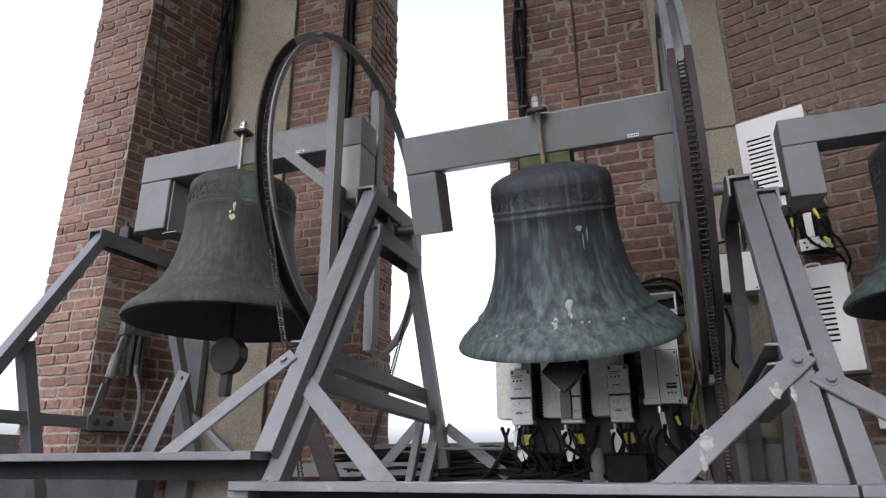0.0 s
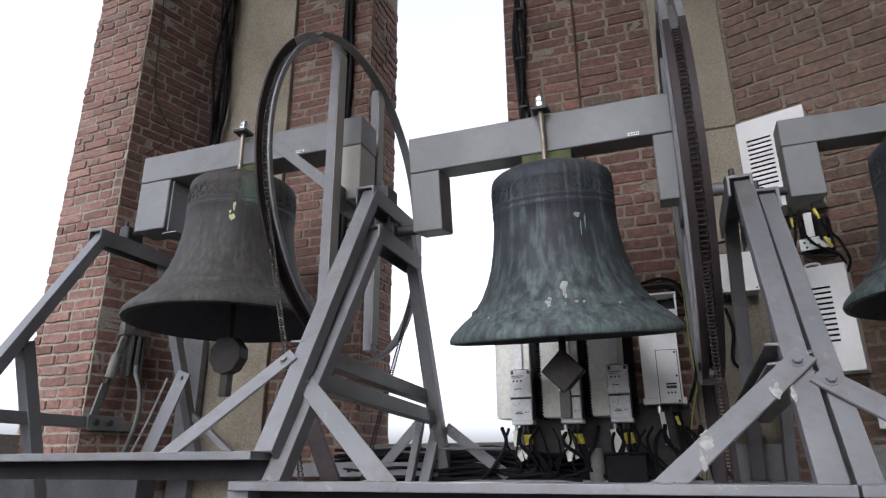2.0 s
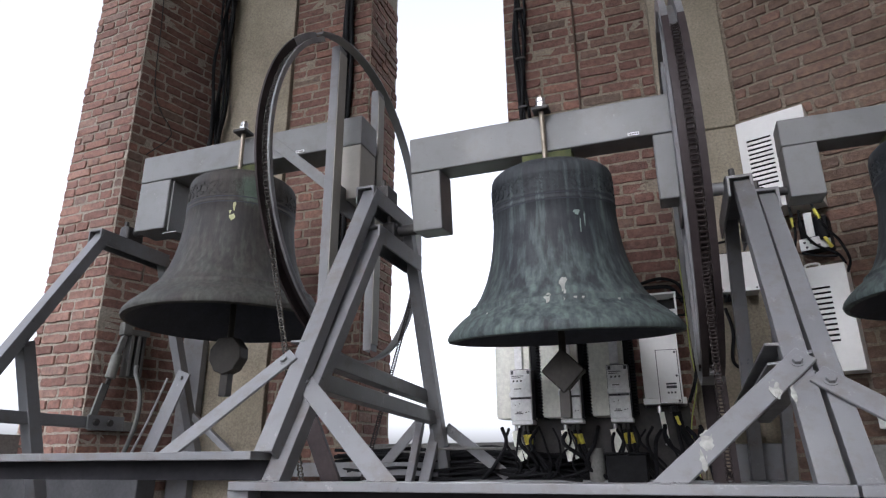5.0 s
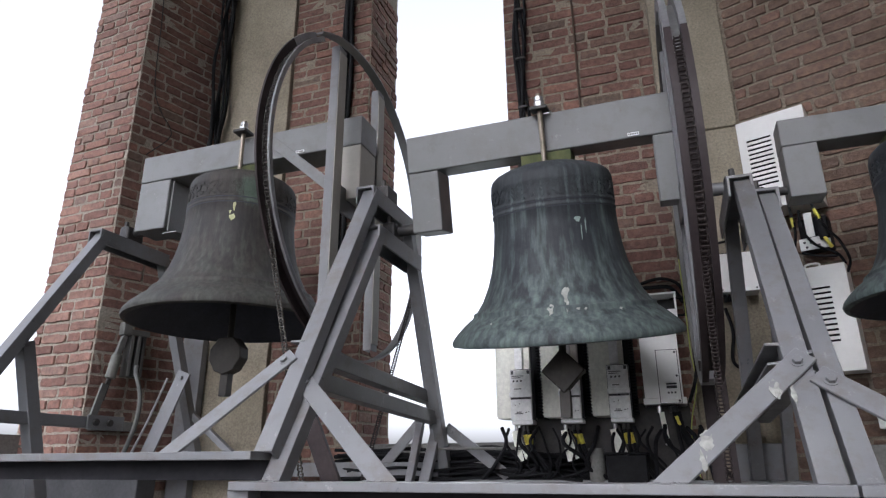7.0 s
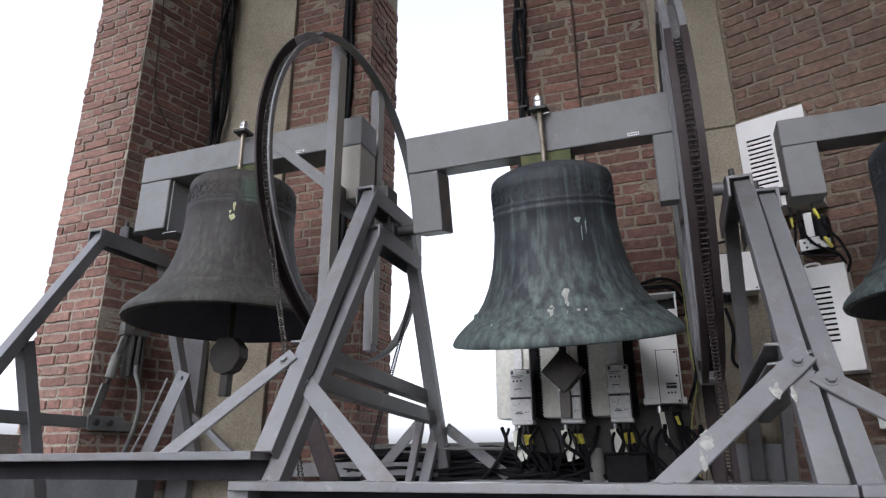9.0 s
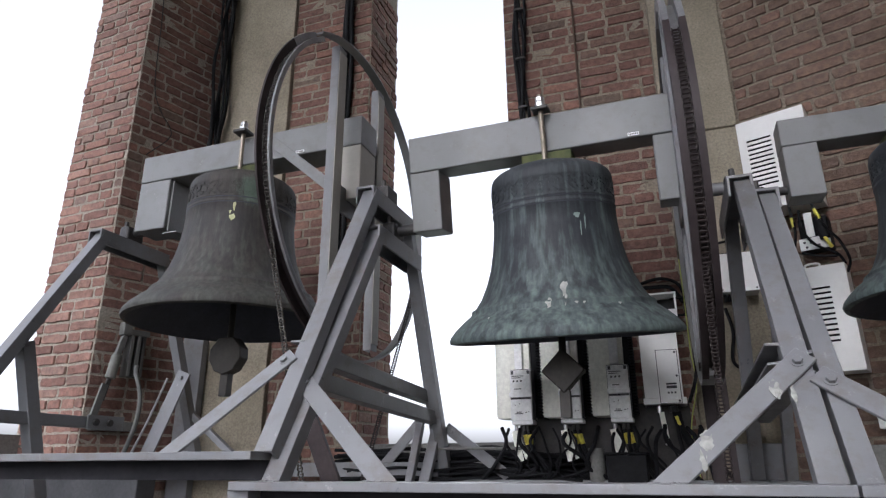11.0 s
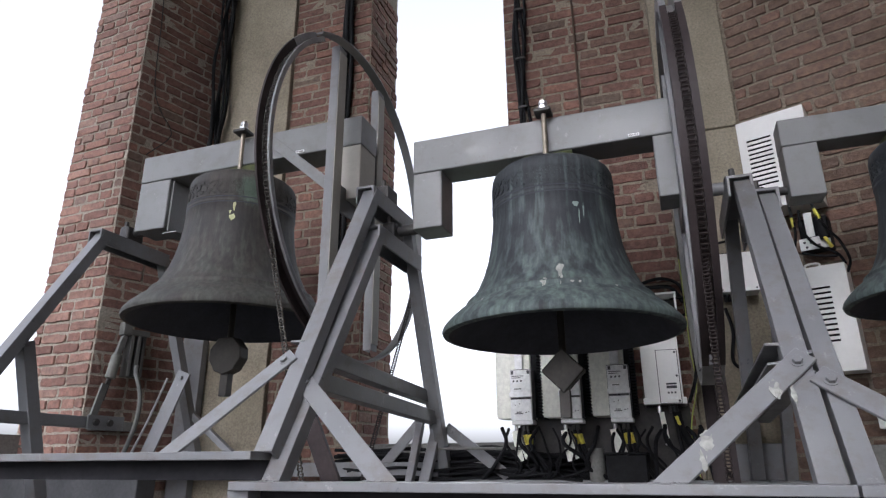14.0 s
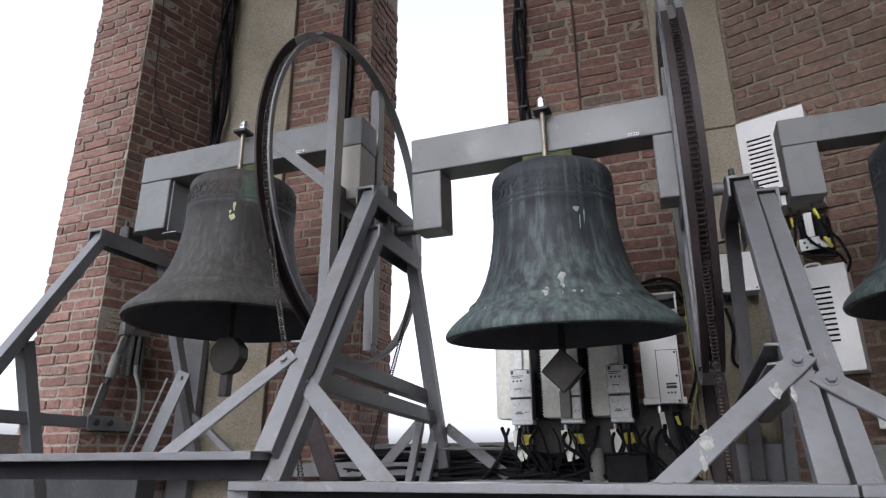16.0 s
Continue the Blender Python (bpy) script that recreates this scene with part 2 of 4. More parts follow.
def add_bar(bm, p0, p1, prof, side, bevel=0.0):
    """Extrudes the closed outline prof (u, v) from p0 to p1; u runs along side, v = way x u."""
    p0, p1 = Vector(p0), Vector(p1)
    w = (p1 - p0).normalized()
    u = Vector(side)
    u = (u - w * u.dot(w)).normalized()
    v = w.cross(u)
    a = [bm.verts.new(p0 + u * x + v * y) for x, y in prof]
    b = [bm.verts.new(p1 + u * x + v * y) for x, y in prof]
    n = len(prof)
    fs = [bm.faces.new(a), bm.faces.new(b)]
    fs += [bm.faces.new((a[i], a[(i + 1) % n], b[(i + 1) % n], b[i])) for i in range(n)]
    if bevel:
        es = list({e for f in fs for e in f.edges})
        bmesh.ops.bevel(bm, geom=es, offset=bevel, segments=1, affect="EDGES")
    return bm


def flat(w, h):
    return [(-w / 2, -h / 2), (w / 2, -h / 2), (w / 2, h / 2), (-w / 2, h / 2)]


def channel(w, d, t):
    """A U: web of width w at v = 0, flanges d deep to +v."""
    return [(-w / 2, 0), (w / 2, 0), (w / 2, d), (w / 2 - t, d), (w / 2 - t, t), (-w / 2 + t, t), (-w / 2 + t, d), (-w / 2, d)]


def bar(p0, p1, prof, side, bevel=0.0):
    return add_bar(bmesh.new(), p0, p1, prof, side, bevel)


def disc(n, r):
    return [(r * math.cos(2 * math.pi * i / n), r * math.sin(2 * math.pi * i / n)) for i in range(n)]


def rod(p0, p1, r, n=14):
    d = Vector(p1) - Vector(p0)
    return bar(p0, p1, disc(n, r), (1, 0, 0) if abs(d.normalized().x) < 0.9 else (0, 1, 0))


def add_rod(bm, p0, p1, r, n=10):
    d = Vector(p1) - Vector(p0)
    add_bar(bm, p0, p1, disc(n, r), (1, 0, 0) if abs(d.normalized().x) < 0.9 else (0, 1, 0))


def lathe(profile, n=96, cx=0.0):
    """Closed outline of (r, z) turned round the upright through x = cx."""
    bm = bmesh.new()
    rings = [[bm.verts.new((cx + r * math.cos(2 * math.pi * i / n), r * math.sin(2 * math.pi * i / n), z)) for i in range(n)] for r, z in profile]
    m = len(rings)
    for j in range(m):
        a, b = rings[j], rings[(j + 1) % m]
        for i in range(n):
            k = (i + 1) % n
            bm.faces.new((a[i], a[k], b[k], b[i]))
    return bm


def spline(points, steps=8):
    """Catmull-Rom through points."""
    P = [Vector(p) for p in points]
    P = [2 * P[0] - P[1]] + P + [2 * P[-1] - P[-2]]
    out = []
    for i in range(1, len(P) - 2):
        for s in range(steps):
            t = s / steps
            a, b, c, d = P[i - 1], P[i], P[i + 1], P[i + 2]
            out.append(0.5 * (2 * b + (c - a) * t + (2 * a - 5 * b + 4 * c - d) * t * t + (3 * b - a - 3 * c + d) * t ** 3))
    return out + [P[-2]]


def add_tube(bm, points, r, n=8, steps=7):
    path = spline(points, steps)
    rings = []
    for i, p in enumerate(path):
        w = (path[min(i + 1, len(path) - 1)] - path[max(i - 1, 0)]).normalized()
        u = w.cross(Vector((0.31, 0.85, 0.42))).normalized()
        v = w.cross(u)
        rings.append([bm.verts.new(p + (u * math.cos(2 * math.pi * k / n) + v * math.sin(2 * math.pi * k / n)) * r) for k in range(n)])
    for a, b in zip(rings, rings[1:]):
        for k in range(n):
            bm.faces.new((a[k], a[(k + 1) % n], b[(k + 1) % n], b[k]))
    bm.faces.new(rings[0])
    bm.faces.new(rings[-1])
    return bm


def cable(name, points, r, material, label, category="cable", group=""):
    ob = part(name, add_tube(bmesh.new(), points, r), material)
    smooth(ob)
    return tagged(ob, label, category, group)


# ---- the tower ----
AXIS_Y, AXIS_Z = 2.40, 2.465
WALL_Y = 3.23
NE = Vector((0.94, -0.342, 0.0))
CORNER = Vector((0.447, 3.23, 0.0))


def structure(name, bm, material, label, category="wall"):
    return tagged(part(name, bm, material), label, category, kind="structure")


def prism(plan, z0, z1):
    bm = bmesh.new()
    a = [bm.verts.new((x, y, z0)) for x, y in plan]
    b = [bm.verts.new((x, y, z1)) for x, y in plan]
    bm.faces.new(a), bm.faces.new(b)
    for i in range(len(plan)):
        k = (i + 1) % len(plan)
        bm.faces.new((a[i], a[k], b[k], b[i]))
    return bm


# floor and ceiling stay out of view; the ceiling is added to hold back light
structure("floor", prism([(-4.6, -3.4), (3.2, -3.4), (3.2, 2.2), (0.5, 3.7), (-4.6, 3.7)], -0.2, 0.0), UNSEEN_GREY, "unseen dark concrete belfry floor", "floor")
structure("ceiling", prism([(-4.6, -3.4), (3.2, -3.4), (3.2, 2.2), (0.5, 3.7), (-4.6, 3.7)], 8.0, 8.2), UNSEEN_GREY, "unseen grey concrete ceiling added over the belfry", "ceiling")
wall_north = structure("wall_north", box(-0.752, 0.084, WALL_Y + 0.006, 3.66, 0.0, 8.0), MORTAR, "dark red brick wall with sandy mortar joints")
pillar_mid = structure("wall_pillar", box(-2.262, -1.670, WALL_Y + 0.006, 3.65, 0.0, 8.0), MORTAR, "dark red brick pillar beside the tall opening")
pillar_left = structure("wall_west_pillar", prism([(-3.028, 2.663), (-2.857, 3.225), (-2.857, 3.65), (-3.40, 3.65), (-3.532, 2.694)], 0.0, 8.0), MORTAR_W, "weathered red brick pillar, its lit face laid in paler bricks")
P0 = CORNER - NE * 0.12 + Vector((0.0, 0.0085, 0))
P1 = CORNER + NE * 2.4 + Vector((0.0, 0.0085, 0))
wall_east = structure("wall_northeast", prism([(P0.x, P0.y), (P1.x, P1.y), (P1.x + 0.15, P1.y + 0.4), (P0.x + 0.15, P0.y + 0.42)], 0.0, 8.0), MORTAR, "brown brick wall running at an angle to the bells")
structure("column_1", box(0.086, 0.445, WALL_Y - 0.02, 3.62, 3.13, 8.0, 0.006), CONCRETE, "exposed aggregate concrete pilaster, upper block", "column")
structure("column_2", box(0.087, 0.444, WALL_Y - 0.02, 3.62, 0.0, 3.124, 0.006), CONCRETE, "exposed aggregate concrete pilaster, lower block", "column")
structure("column_3", box(-2.80, -2.266, WALL_Y - 0.025, 3.6, 0.0, 8.0, 0.006), CONCRETE, "grey-brown concrete pilaster between brick pillars", "column")
structure("sill", box(-1.668, -0.754, WALL_Y + 0.08, 3.6, 0.0, 1.60, 0.01), GREYCON, "grey concrete sill of the tall opening", "sill")
structure("lintel", box(-1.668, -0.754, WALL_Y + 0.02, 3.6, 6.9, 8.0), GREYCON, "concrete lintel over the tall opening", "lintel")
structure("parapet", prism([(-4.1, -0.6), (-3.85, -0.6), (-3.45, 3.0), (-3.65, 3.0)], 0.0, 1.66), GREYCON, "low grey concrete parapet of the open side", "parapet")
# walls out of view, added so that their openings shape the light
structure("wall_west", box(-4.1, -3.8, -3.2, -0.61, 0.0, 8.0), BRICK_B, "unseen brown brick wall added to shape the light", "wall")
structure("wall_east", prism([(2.70, 2.4), (2.95, 2.4), (2.95, -3.2), (2.70, -3.2)], 0.0, 8.0), BRICK_B, "unseen brown brick wall added to shape the light", "wall")
structure("wall_south_1", box(-3.8, -3.1, -3.5, -3.2, 0.0, 8.0), BRICK_B, "unseen brown brick wall added to shape the light", "wall")
structure("wall_south_2", box(-3.1, -1.2, -3.5, -3.2, 0.0, 1.0), BRICK_B, "unseen brick sill wall added to shape the light", "wall")
structure("wall_south_3", box(-1.2, -0.7, -3.5, -3.2, 0.0, 8.0), BRICK_B, "unseen brick pier added between the light openings", "wall")
structure("wall_south_4", box(-0.7, 0.8, -3.5, -3.2, 0.0, 0.9), BRICK_B, "unseen brick sill wall added to shape the light", "wall")
structure("wall_south_5", box(0.8, 2.7, -3.5, -3.2, 0.0, 8.0), BRICK_B, "unseen brown brick wall added to shape the light", "wall")
structure("wall_south_6", box(-3.1, -1.2, -3.5, -3.2, 6.9, 8.0), BRICK_B, "unseen brick wall added over a light opening", "wall")
structure("wall_south_7", box(-0.7, 0.8, -3.5, -3.2, 6.9, 8.0), BRICK_B, "unseen brick wall added over a light opening", "wall")
structure("ground", box(-3000, 3000, -3000, 3000, -32.5, -32.0), GROUND, "far ground below the tower", "ground")

# ---- bells ----
# (radius, height from the swinging axis) of the outer side, from the shoulder down to the lip
OUTER = [(0.012, 0.222), (0.08, 0.213), (0.140, 0.199), (0.188, 0.182), (0.218, 0.166), (0.234, 0.150), (0.2395, 0.134), (0.2415, 0.112), (0.2415, 0.104), (0.239, 0.098),
         (0.239, 0.034), (0.2435, 0.030), (0.2435, 0.022), (0.2405, 0.018), (0.2405, 0.008), (0.244, 0.004), (0.244, -0.004), (0.241, -0.008),
         (0.244, -0.07), (0.253, -0.15), (0.266, -0.22), (0.285, -0.285), (0.312, -0.345), (0.340, -0.385), (0.349, -0.387), (0.3545, -0.393), (0.3545, -0.400), (0.3560, -0.406),
         (0.392, -0.434), (0.424, -0.464), (0.442, -0.486), (0.448, -0.501), (0.444, -0.512)]
INNER = [(0.424, -0.516), (0.385, -0.470), (0.345, -0.425), (0.300, -0.375), (0.262, -0.300), (0.238, -0.21), (0.224, -0.10), (0.217, 0.03), (0.21, 0.12), (0.17, 0.165), (0.012, 0.175)]


def arc_ring(bm, r0, r1, x0, x1, a0, a1, n):
    """A piece of a flat ring about the X axis, between the angles a0 and a1 in degrees (0 is away from the camera, 90 up)."""
    rows = []
    for i in range(n + 1):
        a = radians(a0 + (a1 - a0) * i / n)
        c, s = math.cos(a), math.sin(a)
        rows.append([bm.verts.new((x, r * c, r * s)) for x, r in ((x0, r0), (x1, r0), (x1, r1), (x0, r1))])
    for a, b in zip(rows, rows[1:]):
        for k in range(4):
            bm.faces.new((a[k], a[(k + 1) % 4], b[(k + 1) % 4], b[k]))
    bm.faces.new(rows[0]), bm.faces.new(rows[-1])


def add_link(bm, c, way, s, wide):
    """One roller chain link: two side plates and a roller; way is its direction, s its length, wide along X."""
    w = Vector(way).normalized()
    x = Vector((1, 0, 0))
    v = w.cross(x)
    for side in (-1, 1):
        o = Vector(c) + x * side * wide * 0.5
        outline = [(-s * 0.55, -s * 0.26), (-s * 0.2, -s * 0.36), (s * 0.2, -s * 0.36), (s * 0.55, -s * 0.26), (s * 0.55, s * 0.26), (s * 0.2, s * 0.36), (-s * 0.2, s * 0.36), (-s * 0.55, s * 0.26)]
        a = [bm.verts.new(o + w * p + v * q - x * 0.0018) for p, q in outline]
        b = [bm.verts.new(o + w * p + v * q + x * 0.0018) for p, q in outline]
        bm.faces.new(a), bm.faces.new(b)
        for i in range(8):
            k = (i + 1) % 8
            bm.faces.new((a[i], a[k], b[k], b[i]))
    add_rod(bm, Vector(c) - x * wide * 0.5, Vector(c) + x * wide * 0.5, s * 0.24, 6)


def chain_line(name, p0, p1, s, wide, parent=None, metal=None):
    bm = bmesh.new()
    p0, p1 = Vector(p0), Vector(p1)
    n = int((p1 - p0).length / s)
    for i in range(n):
        add_link(bm, p0 + (p1 - p0) * ((i + 0.5) / n), p1 - p0, s * 1.0, wide * (1.0 if i % 2 else 0.72))
    return part(name, bm, metal or CHAIN, parent, "oily steel roller chain")


def swinging_bell(k, m, metal, label, mark):
    """Bell, yoke and wheel that swing as one about the X axis through the origin of m; k scales them."""
    e = empty("bell", m, label, "bell", "bells in the tower")
    body = smooth(part("bell_body", lathe([(r * mark.get("kb", k), (z if z < -0.3 else -0.3 + (z + 0.3) * mark.get("squat", 1.0)) * mark.get("kb", k)) for r, z in OUTER + INNER], 112), metal, e), 50)
    body.location = (mark.get("bx", 0.0), mark.get("set", 0.0), mark.get("bz", 0.0))
    # the inside has its own dark blue-grey: the faces that look towards the bell's own axis or down from its crown
    body.data.materials.append(BELL_IN)
    for f in body.data.polygons:
        c, n = f.center, f.normal
        rr = math.hypot(c.x, c.y)
        if rr > 1e-4 and (n.x * c.x + n.y * c.y) / rr < -0.2 or (n.z < -0.5 and rr < 0.3 * k):
            f.material_index = 1
    # raised ornament between the shoulder bands: leaf scrolls with a row of beads above
    kb, sq = mark.get("kb", k), mark.get("squat", 1.0)
    rng = random.Random(5)
    bm = bmesh.new()

    def down(z):
        return (-0.3 + (z + 0.3) * sq) * kb

    for i in range(64):
        a = 2 * math.pi * i / 64
        for j in range(5):
            aa, z = a + rng.uniform(-0.045, 0.045), down(0.046 + 0.0125 * j + rng.uniform(-0.004, 0.004))
            c = Vector((math.cos(aa) * 0.239 * kb, math.sin(aa) * 0.239 * kb, z))
            t = Vector((-math.sin(aa), math.cos(aa), rng.uniform(-1.6, 1.6))).normalized()
            w, q = rng.uniform(0.003, 0.0055) * kb, rng.uniform(0.006, 0.011) * kb
            add_bar(bm, c - t * q, c + t * q, [(-w, 0.004 * kb), (w, 0.004 * kb), (w * 0.4, -0.0028 * kb), (-w * 0.4, -0.0028 * kb)], Vector((0, 0, 1)))
            add_bar(bm, c - t * q, c + t * q, [(-w, -0.004 * kb), (w, -0.004 * kb), (w * 0.4, 0.0028 * kb), (-w * 0.4, 0.0028 * kb)], Vector((0, 0, 1)))
    part("ornament_band", bm, metal, body, "cast leaf ornament band")
    # wooden block and yoke
    part("packing_block", box(-0.10 * k, 0.10 * k, -0.07 * k, 0.07 * k, 0.160 * k, 0.227 * k, 0.003), MOSS, e, "mossy green packing block")
    yk = part("yoke", box(mark["left"][0] * k - 0.001, mark["arm"][1] + 0.001, -0.075 * k, 0.075 * k, 0.228 * k, mark.get("ridge", 0.385) * k, 0.006 * k), YOKE, e, "grey painted cranked steel yoke")
    part("yoke_arm", box(mark["left"][0] * k, mark["left"][1] * k, -0.074 * k, 0.074 * k, mark["drop"] * k, 0.2265 * k, 0.006 * k), YOKE, e)
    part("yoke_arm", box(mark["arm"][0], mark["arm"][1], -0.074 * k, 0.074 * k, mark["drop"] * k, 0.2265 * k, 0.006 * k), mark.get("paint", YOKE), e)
    part("name_plate", box(0.32 * k, 0.362 * k, -0.0785 * k, -0.0752 * k, 0.236 * k, 0.248 * k), PALE, yk, "small white plate")
    bm = bmesh.new()
    for i in range(6):
        add_box(bm, (0.3235 + 0.006 * i) * k, (0.3275 + 0.006 * i) * k, -0.0795 * k, -0.0786 * k, 0.239 * k, 0.245 * k)
    part("print", bm, INK, yk, "dark printed marks")["kind"] = "stuff"
    tx, tz = mark.get("rod", 0.0), (mark.get("ridge", 0.385) - 0.385) * k
    for y in (-0.105, 0.105):
        t = smooth(part("tie_rod", rod((tx, y * k, 0.15 * k), (tx, y * k, 0.43 * k + tz), 0.0105 * k), RUST, e, "rusty tie rod"))
        part("tie_plate", box(tx - 0.034 * k, tx + 0.034 * k, (y - 0.034) * k, (y + 0.034) * k, 0.387 * k + tz, 0.402 * k + tz, 0.003), DARK, e)
        part("nut", bar((tx, y * k, 0.403 * k + tz), (tx, y * k, 0.426 * k + tz), disc(6, 0.021 * k), (1, 0, 0), 0.002), BARE, t, "bright steel nut")
        part("lock_nut", bar((tx, y * k, 0.428 * k + tz), (tx, y * k, 0.446 * k + tz), disc(6, 0.019 * k), (1, 0, 0), 0.002), BARE, t, "bright steel lock nut")
        part("rod_end", bar((tx, y * k, 0.4462 * k + tz), (tx, y * k, 0.458 * k + tz), disc(12, 0.0105 * k), (1, 0, 0), 0.001), RUST, t)
    # plates inside the cranked arm, and the welded foot under it
    ax = mark["left"][1] * k
    if mark.get("strut"):
        part("gusset", box(ax + 0.0005, ax + 0.012, -0.055 * k, 0.06 * k, mark["drop"] * k - 0.012, 0.224 * k, 0.002), YOKE, e, "grey gusset plate")
        part("foot_plate", box(ax - 0.03, ax + 0.055 * k, -0.05 * k, 0.06 * k, mark["drop"] * k - 0.021, mark["drop"] * k - 0.0125, 0.002), YOKE, e, "grey foot plate")
    # shafts
    smooth(part("shaft", rod((-0.70 * k, 0, 0), (mark["left"][0] * k, 0, 0), 0.024 * k), DARK, e))
    smooth(part("shaft", rod((mark["arm"][1], 0, 0), (max(0.70 * k, mark["arm"][1] + 0.1), 0, 0), 0.024 * k), STEEL, e))
    # wheel: U-shaped rim, two upright spokes, strut to the yoke
    R, wx, hw = mark["R"], mark["wheel"], mark["half"]
    rim = bmesh.new()
    arc_ring(rim, R - 0.012, R - 0.004, wx - hw, wx + hw, mark["a1"] - 360, mark["a0"], 80)
    smooth(part("wheel_rim", rim, YOKE, e, "grey steel wheel rim"), 40)
    rim = bmesh.new()
    arc_ring(rim, R - 0.046, R - 0.039, wx - 0.013, wx + 0.013, mark["a0"], mark["a1"], 48)
    smooth(part("groove_floor", rim, RIM, e, "dark brown groove of the rim"), 40)
    lip = mark.get("lip", 0.0)
    for x0, x1, top, skin in ((wx - hw, wx - 0.0135, R, RIM), (wx + 0.0135, wx + hw, R - lip, WORN_SHEEN if lip else RIM)):
        bm = bmesh.new()
        arc_ring(bm, R - 0.046, top, x0, x1, mark["end"] - 3, mark["a1"], 56)
        smooth(part("rim_flange", bm, skin, e, "rusty brown rim flange" if skin == RIM else "pale rim flange"), 40)
        bm = bmesh.new()
        arc_ring(bm, R - 0.046, top, x0, x1, mark["a0"], mark["end"] - 3.1, 24)
        smooth(part("bright_flange", bm, WORN_SHEEN, e, "bare rim flange with sky sheen in its colour"), 40)
    bm = bmesh.new()
    arc_ring(bm, R - 0.0375, R - 0.034, wx - 0.0128, wx + 0.0128, mark["a0"], mark["end"] + 4, 24)
    smooth(part("bare_groove", bm, BARE, e, "groove worn to bright steel"), 40)
    bm = bmesh.new()
    n = int(R * radians(mark["leave"] - mark["end"]) / 0.0155)
    for i in range(n):
        a = radians(mark["end"] + (mark["leave"] - mark["end"]) * (i + 0.5) / n)
        rr = R - 0.016 - lip * 0.7
        add_link(bm, (wx, rr * math.cos(a), rr * math.sin(a)), (0, -math.sin(a), math.cos(a)), rr * radians(mark["leave"] - mark["end"]) / n, 0.024 if i % 2 else 0.018)
    part("chain", bm, mark.get("links", CHAIN), e, "oily roller chain in the rim")
    for y in mark["spokes"]:
        h = math.sqrt((R - 0.05) ** 2 - y * y)
        part("spoke", bar((wx - 0.008, y, -h), (wx - 0.008, y, h), [(-0.02, -0.032), (0.02, -0.032), (0.02, 0.032), (0.014, 0.032), (0.014, -0.026), (-0.014, -0.026), (-0.014, 0.032), (-0.02, 0.032)], (1, 0, 0), 0.001), STEEL, e, "steel channel spoke")
        if mark.get("paint"):
            part("spoke_flange", box(wx + 0.0125, wx + 0.0165, y - 0.031, y + 0.033, -h + 0.03, h - 0.03), mark["paint"], e, "beige flange of the spoke")
    if mark.get("strut"):
        part("strut", bar((0.16, -0.092, 0.37), (0.55, -0.092, 0.03), flat(0.05, 0.012), (0, 0, 1), 0.001), YOKE, e, "flat steel strut")
    part("hub_plate", box(wx - 0.028, wx - 0.018, -0.24, 0.24, -0.10 * k, 0.02 * k, 0.002), STEEL, e)
    return e


BELL_X = -0.385
bell = swinging_bell(1.0, pose(BELL_X, AXIS_Y, AXIS_Z), BRONZE_G, "large bronze bell with green patina hanging from a grey yoke", dict(half=0.034, left=(-0.587, -0.455), drop=-0.03, arm=(0.408, 0.484), squat=0.95, set=-0.016, wheel=0.505, R=0.716, a0=92, a1=252, end=147, leave=230, spokes=(-0.21, 0.20)))
bell_west = swinging_bell(1.05, pose(-1.91, AXIS_Y, 2.65), BRONZE_B, "dark brown bronze bell hanging still from a grey yoke", dict(half=0.022, lip=0.026, left=(-0.569, -0.388), drop=-0.028, ridge=0.369, rod=0.045, links=CHAIN_LIT, arm=(0.57, 0.68), paint=BEIGE, wheel=0.632, R=0.746, a0=124, a1=252, end=143, leave=204, spokes=(-0.22, 0.19), strut=1, squat=0.95))
bell_east = swinging_bell(0.67, pose(0.85, AXIS_Y, 2.425), BRONZE_G, "smaller green bronze bell partly hidden behind the frame", dict(half=0.026, left=(-0.587, -0.418), drop=-0.068, arm=(0.273, 0.324), kb=0.8, bx=0.07, bz=-0.028, wheel=0.36, R=0.44, a0=122, a1=250, end=145, leave=204, spokes=(-0.14, 0.13)))


def clapper(m, k, label, outline=((0, -1), (0.98, 0), (0, 1), (-0.98, 0))):
    """Diamond-shaped iron clapper on a rod; the origin of m is the middle of the diamond."""
    e = empty("clapper", m, label, "clapper", "clappers")
    h = 0.083 * k
    part("diamond_weight", bar((0, -0.03 * k, 0), (0, 0.03 * k, 0), [(h * p, h * q) for p, q in outline], (1, 0, 0), 0.004), IRON, e)
    smooth(part("rod", rod((0, 0, h * 0.8), (0, 0, 0.80 * k), 0.014 * k), IRON, e))
    part("tail", box(-0.019 * k, 0.019 * k, -0.019 * k, 0.019 * k, -0.17 * k, -h * 0.85, 0.002), IRON, e)
    return e


part("clamp", box(0.4845, 0.502, -0.09, -0.03, 0.390, 0.475, 0.004), DARK, bell, "black clamp beside the wheel")
part("side_strip", box(0.486, 0.4965, -0.10, -0.04, -0.12, 0.10, 0.002), STEEL, bell, "grey strip beside the arm")


clap = clapper(pose(-0.386, AXIS_Y, 1.822), 1.0, "iron clapper with a diamond-shaped weight")
clapper(pose(-1.905, AXIS_Y, 1.965), 1.05, "rounded iron clapper hanging below the still bell", ((0.45, -0.95), (0.95, -0.4), (0.98, 0.15), (0.6, 0.75), (0, 0.98), (-0.6, 0.75), (-0.98, 0.15), (-0.95, -0.4), (-0.45, -0.95)))


